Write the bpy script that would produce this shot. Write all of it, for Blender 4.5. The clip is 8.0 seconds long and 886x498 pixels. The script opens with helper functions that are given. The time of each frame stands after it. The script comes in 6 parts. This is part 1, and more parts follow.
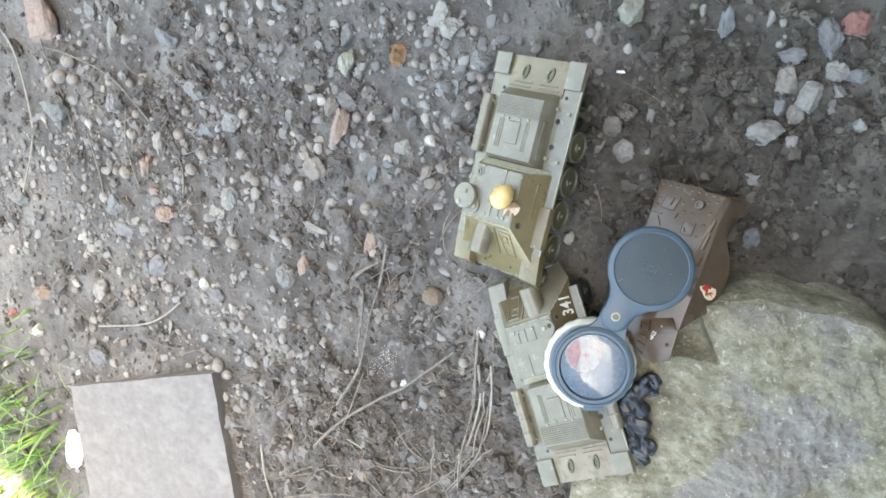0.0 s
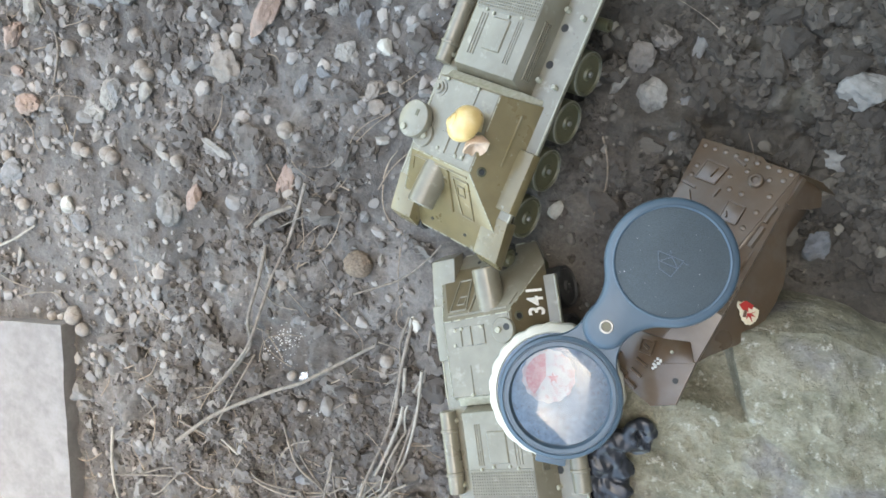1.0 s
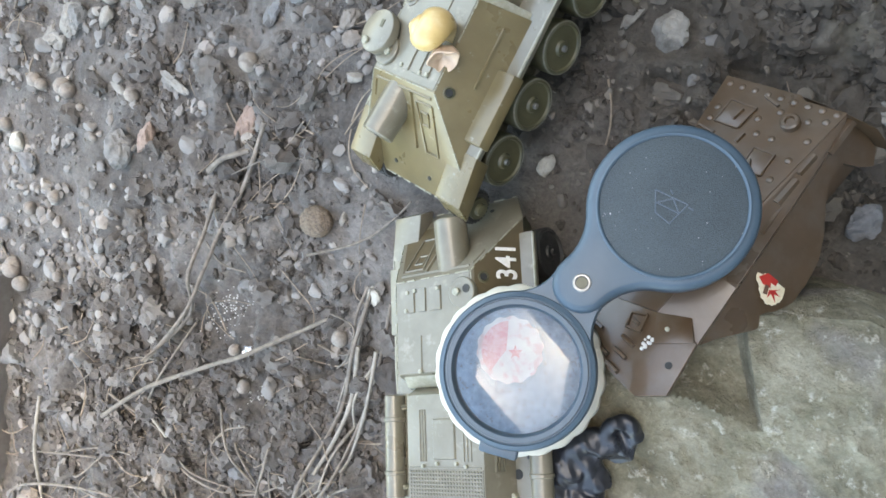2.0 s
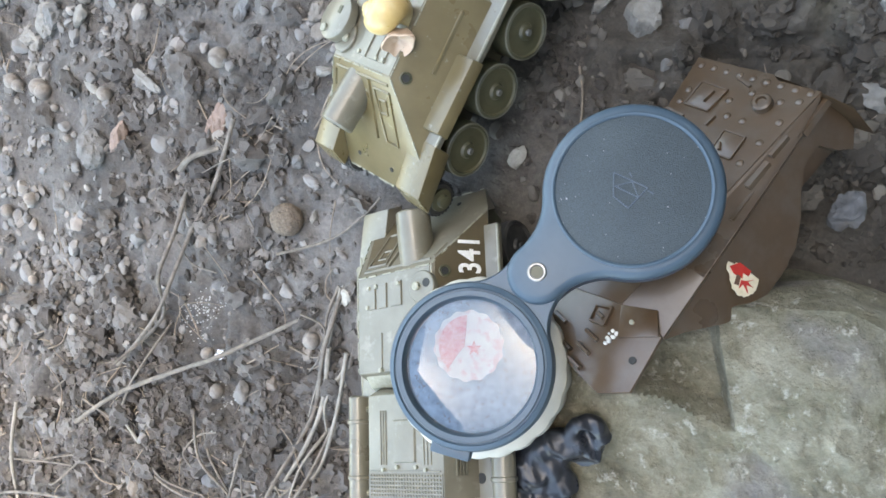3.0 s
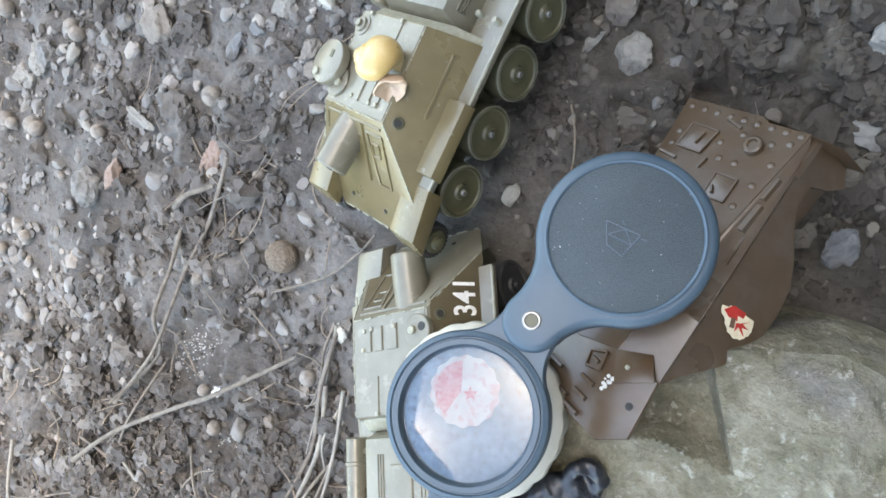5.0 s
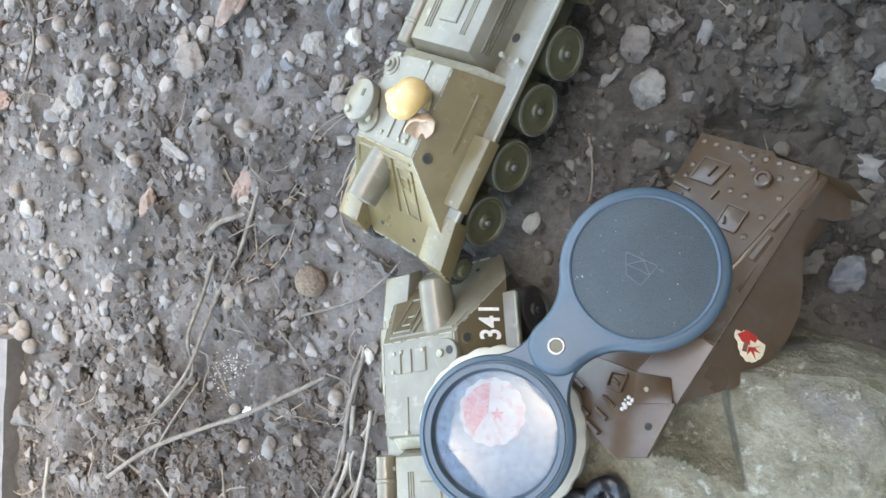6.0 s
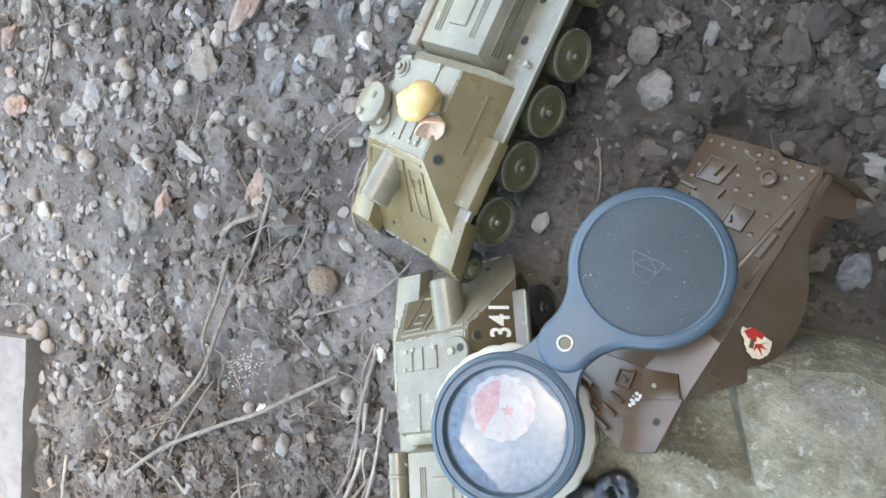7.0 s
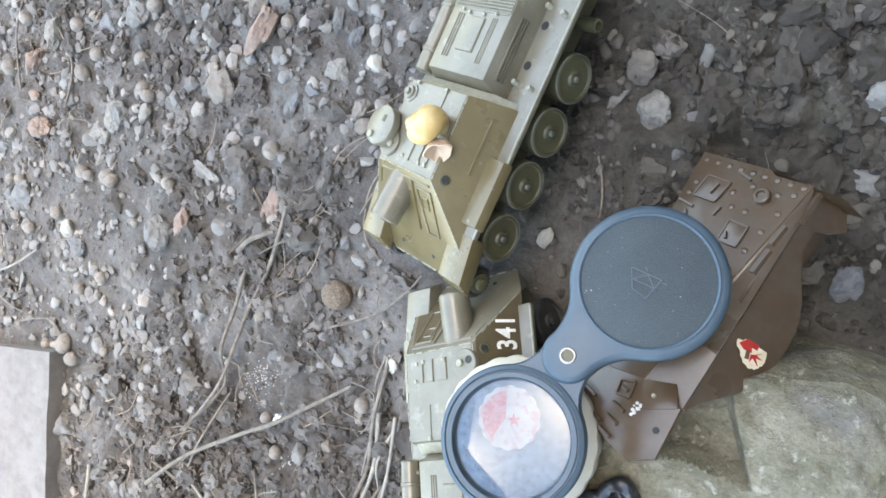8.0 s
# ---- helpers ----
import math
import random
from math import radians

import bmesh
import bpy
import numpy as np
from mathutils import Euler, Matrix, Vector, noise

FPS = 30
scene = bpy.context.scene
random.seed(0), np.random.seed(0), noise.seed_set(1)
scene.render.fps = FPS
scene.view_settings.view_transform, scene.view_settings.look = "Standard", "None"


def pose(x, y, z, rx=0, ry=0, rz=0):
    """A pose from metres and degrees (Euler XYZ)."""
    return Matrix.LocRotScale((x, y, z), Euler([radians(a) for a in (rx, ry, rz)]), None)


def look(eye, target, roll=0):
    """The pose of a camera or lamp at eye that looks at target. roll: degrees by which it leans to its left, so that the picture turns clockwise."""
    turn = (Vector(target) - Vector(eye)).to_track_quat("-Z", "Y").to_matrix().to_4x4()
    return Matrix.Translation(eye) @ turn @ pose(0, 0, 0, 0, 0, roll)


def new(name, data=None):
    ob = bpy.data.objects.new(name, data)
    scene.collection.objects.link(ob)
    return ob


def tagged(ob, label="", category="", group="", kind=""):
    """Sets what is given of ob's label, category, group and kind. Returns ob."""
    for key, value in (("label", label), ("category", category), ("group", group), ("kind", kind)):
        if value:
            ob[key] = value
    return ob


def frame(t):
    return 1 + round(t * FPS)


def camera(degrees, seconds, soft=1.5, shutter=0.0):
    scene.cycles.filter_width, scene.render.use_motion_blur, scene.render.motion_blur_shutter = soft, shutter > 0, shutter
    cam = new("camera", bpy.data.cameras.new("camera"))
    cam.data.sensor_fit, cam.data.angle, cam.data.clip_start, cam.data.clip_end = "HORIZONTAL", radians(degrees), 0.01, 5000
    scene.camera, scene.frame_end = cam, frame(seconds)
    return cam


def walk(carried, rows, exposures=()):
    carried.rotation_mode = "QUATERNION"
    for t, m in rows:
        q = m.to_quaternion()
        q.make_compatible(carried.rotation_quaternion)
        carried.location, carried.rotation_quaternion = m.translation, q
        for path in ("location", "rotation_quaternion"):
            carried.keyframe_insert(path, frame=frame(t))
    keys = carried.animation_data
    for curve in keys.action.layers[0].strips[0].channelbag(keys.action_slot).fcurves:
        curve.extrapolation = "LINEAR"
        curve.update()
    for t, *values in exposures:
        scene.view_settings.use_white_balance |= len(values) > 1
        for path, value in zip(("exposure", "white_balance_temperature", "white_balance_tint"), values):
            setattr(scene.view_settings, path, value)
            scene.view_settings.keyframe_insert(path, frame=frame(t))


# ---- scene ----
cam = camera(60.9, 8.0, soft=1.6)
PATH = [
    (0, (-0.00575, -0.01025, 0.56476), (-0.10282, -0.07040, 0.28735), -123.753),
    (0.5, (-0.00099, -0.02881, 0.46412), (-0.09277, -0.09467, 0.18620), -122.330),
    (1, (-0.02758, -0.06838, 0.40179), (-0.12137, -0.12844, 0.12323), -115.631),
    (1.5, (-0.02300, -0.10653, 0.37600), (-0.12400, -0.16041, 0.09870), -106.871),
    (1.7, (-0.01802, -0.11164, 0.35605), (-0.12393, -0.15914, 0.07942), -103.094),
    (2.8, (0.00664, -0.13005, 0.31375), (-0.11149, -0.17160, 0.04113), -98.055),
    (3, (0.00738, -0.12438, 0.31290), (-0.11181, -0.16375, 0.04042), -97.771),
    (3.5, (0.00790, -0.11621, 0.31404), (-0.11062, -0.15099, 0.04065), -96.537),
    (4, (0.00572, -0.12129, 0.30697), (-0.10828, -0.15752, 0.03185), -97.033),
    (4.2, (0.00545, -0.12090, 0.30791), (-0.10929, -0.15758, 0.03316), -97.210),
    (5.3, (0.00632, -0.11074, 0.31698), (-0.11371, -0.14464, 0.04414), -96.488),
    (5.5, (0.00451, -0.11201, 0.32443), (-0.11600, -0.14382, 0.05155), -95.374),
    (6, (0.00557, -0.10601, 0.32931), (-0.11761, -0.13625, 0.05744), -94.880),
    (6.5, (0.00709, -0.10495, 0.33152), (-0.11735, -0.13688, 0.06042), -95.539),
    (7, (0.00764, -0.10568, 0.33417), (-0.11916, -0.13645, 0.06403), -94.983),
    (7.5, (0.00865, -0.10461, 0.33333), (-0.11650, -0.13593, 0.06249), -95.596),
    (8, (0.01379, -0.10047, 0.34587), (-0.11722, -0.12883, 0.07749), -94.193),
]
walk(cam, [(t, look(eye, target, roll)) for t, eye, target, roll in PATH],
     exposures=[(0.0, 4.06, 8250, 3), (1.0, 3.98, 8250, 3), (3.0, 4.02, 8000, 5), (8.0, 4.18, 8000, 5)])

# ---------- world, sun, exposure ----------
WALL_OFF, WALL_TOP = 0.42, 1.385
SUN_DIR = Vector((0.6 * math.cos(radians(50)), 0.8 * math.cos(radians(50)), math.sin(radians(50))))
world = bpy.data.worlds.new("world")
scene.world = world
world.use_nodes = True
wn = world.node_tree
sky = wn.nodes.new("ShaderNodeTexSky")
sky.sky_type = "NISHITA"
sky.sun_disc = False
sky.sun_elevation = radians(50)
sky.sun_rotation = math.atan2(0.6, 0.8)
sky.air_density, sky.dust_density, sky.ozone_density = 1.0, 3.0, 1.0
wn.links.new(sky.outputs[0], wn.nodes["Background"].inputs[0])
wn.nodes["Background"].inputs[1].default_value = 0.12
sun = new("sun", bpy.data.lights.new("sun", "SUN"))
sun.data.energy, sun.data.angle, sun.data.color = 4.0, radians(0.6), (1.0, 0.95, 0.86)
sun.matrix_world = look(SUN_DIR * 5, (0, 0, 0))


# ---------- materials ----------
def ramp(nt, fac, stops):
    r = nt.nodes.new("ShaderNodeValToRGB")
    els = r.color_ramp.elements
    while len(els) < len(stops):
        els.new(0.5)
    for e, (p, c) in zip(els, stops):
        e.position, e.color = p, (*c, 1)
    nt.links.new(fac, r.inputs[0])
    return r.outputs[0]


def tex(nt, scale, detail=5.0, rough=0.6, kind="ShaderNodeTexNoise"):
    co = nt.nodes.new("ShaderNodeTexCoord")
    n = nt.nodes.new(kind)
    n.inputs["Scale"].default_value = scale
    if kind == "ShaderNodeTexNoise":
        n.inputs["Detail"].default_value, n.inputs["Roughness"].default_value = detail, rough
    nt.links.new(co.outputs["Object"], n.inputs["Vector"])
    return n.outputs[0]


def mixc(nt, fac, a, b, mode="MIX"):
    m = nt.nodes.new("ShaderNodeMix")
    m.data_type, m.blend_type = "RGBA", mode
    for sock, v in ((m.inputs[0], fac), (m.inputs[6], a), (m.inputs[7], b)):
        if isinstance(v, (int, float)):
            sock.default_value = v
        elif isinstance(v, tuple):
            sock.default_value = (*v, 1)
        else:
            nt.links.new(v, sock)
    return m.outputs[2]


def damp_shade_mask(nt):
    """Mask, ragged-edged, darkening ground beside the rock: shade put in colour, and damp."""
    co = nt.nodes.new("ShaderNodeTexCoord")
    dist = nt.nodes.new("ShaderNodeVectorMath")
    dist.operation = "DISTANCE"
    dist.inputs[1].default_value = (0.045, -0.045, 0.0)
    nt.links.new(co.outputs["Object"], dist.inputs[0])
    ragged = nt.nodes.new("ShaderNodeMath")
    ragged.operation = "MULTIPLY_ADD"
    ragged.inputs[1].default_value = 0.16
    nt.links.new(tex(nt, 16, 6, 0.65), ragged.inputs[0])
    nt.links.new(dist.outputs["Value"], ragged.inputs[2])
    return ramp(nt, ragged.outputs[0], [(0.17, (1, 1, 1)), (0.28, (0, 0, 0))])


def material(name, lo, hi, scale=120, rough=(0.4, 0.7), metal=0.0, bump=0.3, bump_scale=400, bump_dist=0.0006,
             spots=None, spot_scale=60, spot_edge=(0.6, 0.68), island=None, by_object=0.0, coat=0.0, damp_shaded=False):
    """Two-scale noise colour, a second colour in patches, roughness variation and fine relief."""
    m = bpy.data.materials.new(name)
    m.use_nodes = True
    nt = m.node_tree
    b = nt.nodes["Principled BSDF"]
    col = ramp(nt, tex(nt, scale), [(0.3, lo), (0.7, hi)])
    if island:
        geo = nt.nodes.new("ShaderNodeNewGeometry")
        col = mixc(nt, 0.75, col, ramp(nt, geo.outputs["Random Per Island"], island))
    if by_object:
        info = nt.nodes.new("ShaderNodeObjectInfo")
        col = mixc(nt, by_object, col, ramp(nt, info.outputs["Random"], [(0, (0.35, 0.35, 0.36)), (1, (1.0, 0.97, 0.92))]), "MULTIPLY")
    if spots:
        col = mixc(nt, ramp(nt, tex(nt, spot_scale, 6), [(spot_edge[0], (0, 0, 0)), (spot_edge[1], (1, 1, 1))]), col, spots)
    # darker by the rock, for painted shade as well as damp
    if damp_shaded:
        col = mixc(nt, damp_shade_mask(nt), col, mixc(nt, 1.0, col, (0.72, 0.67, 0.58), "MULTIPLY"))
    nt.links.new(col, b.inputs["Base Color"])
    rg = ramp(nt, tex(nt, scale * 0.6, 4), [(0.3, (rough[0],) * 3), (0.7, (rough[1],) * 3)])
    nt.links.new(rg, b.inputs["Roughness"])
    b.inputs["Metallic"].default_value = metal
    b.inputs["Coat Weight"].default_value = coat
    if bump:
        bn = nt.nodes.new("ShaderNodeBump")
        bn.inputs["Strength"].default_value, bn.inputs["Distance"].default_value = bump, bump_dist
        nt.links.new(tex(nt, bump_scale, 8, 0.65), bn.inputs["Height"])
        nt.links.new(bn.outputs[0], b.inputs["Normal"])
    return m


OLIVE = material("olive_paint", (0.108, 0.081, 0.036), (0.146, 0.112, 0.053), 90, (0.24, 0.40), bump=0.12, bump_scale=900, bump_dist=0.0003,
                 spots=(0.24, 0.225, 0.18), spot_scale=260, spot_edge=(0.64, 0.72), coat=0.25)
# paler, greyer olive: the sky's sheen put into the colour, with some dust
OLIVE_SHEEN = material("olive_sheen_dust", (0.118, 0.103, 0.068), (0.166, 0.149, 0.110), 70, (0.26, 0.44), bump=0.15, bump_scale=900, bump_dist=0.0003,
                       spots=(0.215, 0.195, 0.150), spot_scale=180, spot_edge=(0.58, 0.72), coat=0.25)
# darkened copy of the olive with shade in its colour; wheels use it too
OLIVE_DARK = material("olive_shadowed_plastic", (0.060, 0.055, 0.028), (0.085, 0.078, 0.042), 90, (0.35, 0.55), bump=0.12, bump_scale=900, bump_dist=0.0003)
RUBBED = material("rubbed_rim_paint", (0.12, 0.115, 0.08), (0.19, 0.18, 0.14), 500, (0.4, 0.6), bump=0.2, bump_scale=1500, bump_dist=0.0003)
TAN_WORN = material("tan_worn_paint", (0.150, 0.118, 0.080), (0.215, 0.180, 0.132), 80, (0.4, 0.6), bump=0.2, bump_scale=900, bump_dist=0.0004,
                    spots=(0.12, 0.10, 0.065), spot_scale=120, spot_edge=(0.52, 0.66))
WORN = material("worn_edge_paint", (0.20, 0.19, 0.13), (0.30, 0.29, 0.23), 500, (0.4, 0.6), bump=0.2, bump_scale=1500, bump_dist=0.0003)
# near-black for flat discs, painted as the shade inside holes
HOLE_SHADE = material("hole_shade", (0.012, 0.012, 0.010), (0.02, 0.02, 0.018), 300, (0.6, 0.8))
AXLE = material("dull_steel", (0.20, 0.20, 0.19), (0.32, 0.31, 0.29), 700, (0.3, 0.5), metal=0.8, bump=0.1)
RUBBER = material("black_rubber", (0.018, 0.018, 0.018), (0.04, 0.038, 0.034), 200, (0.45, 0.7), bump=0.3, bump_scale=900, bump_dist=0.0004)
BROWN = material("brown_plastic", (0.054, 0.031, 0.015), (0.073, 0.043, 0.022), 60, (0.25, 0.42), bump=0.1, bump_scale=800, bump_dist=0.0003,
                 spots=(0.080, 0.059, 0.040), spot_scale=110, spot_edge=(0.46, 0.74), coat=0.2)
BLUE_CASE = material("blue_grey_plastic", (0.036, 0.061, 0.083), (0.048, 0.077, 0.100), 80, (0.38, 0.5), bump=0.06, bump_scale=1500, bump_dist=0.0002,
                     spots=(0.075, 0.095, 0.112), spot_scale=300, spot_edge=(0.66, 0.75))
CASE_DARK = material("dark_blue_edge", (0.018, 0.026, 0.042), (0.028, 0.036, 0.055), 80, (0.4, 0.55), bump=0.1)
WHITE_PLASTIC = material("ivory_plastic", (0.37, 0.350, 0.285), (0.46, 0.440, 0.375), 60, (0.35, 0.5), bump=0.08, bump_scale=700, bump_dist=0.0003,
                         spots=(0.45, 0.42, 0.33), spot_scale=150, spot_edge=(0.66, 0.76))
# lid face blued in its colour in place of sky reflected by the lens
DIAL_SKY_TINT = material("speckled_sky_tinted_face", (0.036, 0.066, 0.098), (0.088, 0.136, 0.190), 420, (0.3, 0.55), bump=0.1, bump_scale=1500, bump_dist=0.0003,
                     spots=(0.040, 0.044, 0.050), spot_scale=900, spot_edge=(0.57, 0.66), coat=0.1)
PAPER = material("paper_white", (0.42, 0.41, 0.39), (0.55, 0.54, 0.51), 200, (0.6, 0.8), bump=0.15, bump_scale=900)
STICKER_RED = material("sticker_red", (0.42, 0.02, 0.015), (0.52, 0.035, 0.025), 300, (0.4, 0.5), bump=0.05)
BADGE_PAPER = material("faded_badge_print", (0.25, 0.24, 0.24), (0.32, 0.31, 0.305), 300, (0.5, 0.7), bump=0.15, bump_scale=900, spots=(0.27, 0.19, 0.19), spot_scale=260, spot_edge=(0.52, 0.60))
STICKER_PINK = material("faded_red_print", (0.24, 0.055, 0.07), (0.33, 0.20, 0.21), 900, (0.5, 0.6), bump=0.05)
STICKER_CREAM = material("sticker_cream", (0.62, 0.52, 0.34), (0.74, 0.65, 0.48), 400, (0.45, 0.6), bump=0.08)
STICKER_BROWN = material("sticker_brown_print", (0.10, 0.05, 0.03), (0.16, 0.08, 0.05), 400, (0.45, 0.6), bump=0.05)
NUMBER_WHITE = material("white_number_paint", (0.62, 0.60, 0.54), (0.80, 0.78, 0.74), 500, (0.5, 0.6), bump=0.1,
                        spots=(0.30, 0.24, 0.16), spot_scale=500, spot_edge=(0.66, 0.70))
SHELL = material("yellow_shell", (0.48, 0.31, 0.105), (0.60, 0.43, 0.19), 140, (0.25, 0.40), bump=0.12, bump_scale=700, bump_dist=0.0003,
                 spots=(0.66, 0.54, 0.30), spot_scale=90, spot_edge=(0.52, 0.7), coat=0.3)
SHELL_LIP = material("pale_shell_lip", (0.40, 0.27, 0.175), (0.50, 0.365, 0.26), 300, (0.3, 0.5), bump=0.15)
BLACK_PLASTIC = material("black_soft_plastic", (0.010, 0.011, 0.014), (0.022, 0.023, 0.028), 150, (0.22, 0.42), bump=0.2, bump_scale=600)
SLAB = material("concrete_slab", (0.125, 0.111, 0.101), (0.165, 0.150, 0.138), 160, (0.65, 0.85), bump=0.5, bump_scale=500, bump_dist=0.0008,
                spots=(0.185, 0.171, 0.158), spot_scale=60, spot_edge=(0.50, 0.72))
TWIG = material("dry_stem", (0.095, 0.078, 0.062), (0.205, 0.174, 0.142), 250, (0.6, 0.85), bump=0.5, bump_scale=1200, bump_dist=0.0005)
STRAW = material("pale_straw", (0.17, 0.150, 0.122), (0.30, 0.270, 0.228), 250, (0.6, 0.8), bump=0.4, bump_scale=1200, bump_dist=0.0005)
ROOT = material("fine_root", (0.16, 0.125, 0.095), (0.30, 0.24, 0.18), 400, (0.7, 0.9), bump=0.2)
GRASS = material("grass_blade", (0.09, 0.17, 0.035), (0.20, 0.32, 0.08), 40, (0.4, 0.6), bump=0.1)
LEAF = material("rusty_leaf", (0.10, 0.050, 0.024), (0.20, 0.105, 0.042), 160, (0.6, 0.8), bump=0.6, bump_scale=700)
FOIL = material("crumpled_foil", (0.75, 0.75, 0.77), (0.88, 0.88, 0.90), 300, (0.18, 0.35), metal=0.9, bump=0.6, bump_scale=900, bump_dist=0.001)
NUT = material("brown_husk", (0.085, 0.060, 0.042), (0.22, 0.165, 0.115), 6, (0.7, 0.9), bump=0.9, bump_scale=9, bump_dist=0.0015)
PELLET = material("buff_pellet", (0.185, 0.158, 0.134), (0.285, 0.248, 0.212), 2.2, (0.6, 0.85), bump=0.5, bump_scale=6, bump_dist=0.0008,
                  spots=(0.150, 0.128, 0.110), spot_scale=1.3, spot_edge=(0.50, 0.66), by_object=0.25)


def stone_mat(name, lo, hi, spots):
    return material(name, lo, hi, 170, (0.82, 0.98), bump=0.8, bump_scale=420, bump_dist=0.0012, spots=spots, spot_scale=75,
                    spot_edge=(0.54, 0.68), by_object=0.3)


STONES = {
    "grey": stone_mat("grey_stone", (0.13, 0.124, 0.117), (0.22, 0.212, 0.20), (0.09, 0.081, 0.073)),
    "slate": stone_mat("slate_stone", (0.125, 0.124, 0.124), (0.205, 0.203, 0.202), (0.11, 0.098, 0.086)),
    "pale": stone_mat("pale_stone", (0.19, 0.175, 0.153), (0.30, 0.280, 0.248), (0.12, 0.106, 0.092)),
    "white": stone_mat("white_stone", (0.34, 0.32, 0.28), (0.48, 0.455, 0.40), (0.20, 0.175, 0.145)),
    "tan": stone_mat("tan_stone", (0.16, 0.135, 0.112), (0.25, 0.215, 0.182), (0.10, 0.088, 0.077)),
    "brick": stone_mat("brick_shard", (0.20, 0.140, 0.112), (0.30, 0.222, 0.182), (0.16, 0.135, 0.117)),
    "red": stone_mat("red_brick_shard", (0.20, 0.085, 0.068), (0.26, 0.125, 0.10), (0.20, 0.12, 0.10)),
    "moss": stone_mat("mossy_stone", (0.20, 0.195, 0.155), (0.30, 0.285, 0.235), (0.14, 0.14, 0.065)),
}
GRAVEL = material("gravel", (0.14, 0.13, 0.12), (0.26, 0.24, 0.22), 200, (0.82, 0.98), bump=0.5, bump_scale=700, bump_dist=0.0008,
                  damp_shaded=True, island=[(0.0, (0.082, 0.071, 0.062)), (0.45, (0.132, 0.118, 0.106)), (0.75, (0.185, 0.162, 0.140)), (0.9, (0.185, 0.178, 0.170)), (1.0, (0.31, 0.285, 0.247))])
PEBBLE = material("mixed_pebble", (0.15, 0.14, 0.13), (0.27, 0.25, 0.23), 180, (0.75, 0.95), bump=0.7, bump_scale=500, bump_dist=0.0010,
                  island=[(0.0, (0.105, 0.095, 0.085)), (0.4, (0.170, 0.158, 0.145)), (0.7, (0.215, 0.205, 0.192)), (0.88, (0.250, 0.210, 0.178)), (1.0, (0.33, 0.305, 0.27))])
CRUMB = material("soil_crumb", (0.050, 0.042, 0.036), (0.098, 0.084, 0.072), 260, (0.75, 0.95), bump=0.8, bump_scale=900, bump_dist=0.0012,
                 damp_shaded=True, island=[(0.0, (0.050, 0.042, 0.036)), (0.6, (0.100, 0.086, 0.075)), (0.9, (0.130, 0.115, 0.102)), (1.0, (0.215, 0.195, 0.175))])
WALL = material("shade_wall_grey", (0.140, 0.147, 0.155), (0.205, 0.213, 0.222), 6, (0.8, 0.95), bump=0.4, bump_scale=60, bump_dist=0.004)


def soil_material():
    m = bpy.data.materials.new("damp_soil")
    m.use_nodes = True
    nt = m.node_tree
    b = nt.nodes["Principled BSDF"]
    base = ramp(nt, tex(nt, 14, 6), [(0.34, (0.060, 0.051, 0.043)), (0.52, (0.116, 0.102, 0.090)), (0.68, (0.180, 0.162, 0.145))])
    fine = ramp(nt, tex(nt, 420, 8, 0.7), [(0.28, (0.58, 0.58, 0.58)), (0.5, (0.97, 0.97, 0.97)), (0.75, (1.4, 1.39, 1.37))])
    col = mixc(nt, 0.9, base, fine, "MULTIPLY")
    col = mixc(nt, ramp(nt, tex(nt, 900, 3), [(0.70, (0, 0, 0)), (0.74, (1, 1, 1))]), col, (0.27, 0.25, 0.23))
    col = mixc(nt, ramp(nt, tex(nt, 9, 4), [(0.60, (0, 0, 0)), (0.78, (0.5, 0.5, 0.5))]), col, (0.105, 0.10, 0.045))
    # soil near the rock: shade in its colour, with real wet gloss
    damp_shade = damp_shade_mask(nt)
    col = mixc(nt, damp_shade, col, mixc(nt, 1.0, col, (0.72, 0.675, 0.59), "MULTIPLY"))
    nt.links.new(col, b.inputs["Base Color"])
    dry = ramp(nt, tex(nt, 60, 5), [(0.35, (0.48,) * 3), (0.62, (0.9,) * 3)])
    nt.links.new(mixc(nt, damp_shade, dry, ramp(nt, tex(nt, 90, 5), [(0.35, (0.34,) * 3), (0.65, (0.75,) * 3)])), b.inputs["Roughness"])
    bn = nt.nodes.new("ShaderNodeBump")
    bn.inputs["Strength"].default_value, bn.inputs["Distance"].default_value = 0.9, 0.0026
    nt.links.new(tex(nt, 330, 10, 0.7), bn.inputs["Height"])
    nt.links.new(bn.outputs[0], b.inputs["Normal"])
    return m


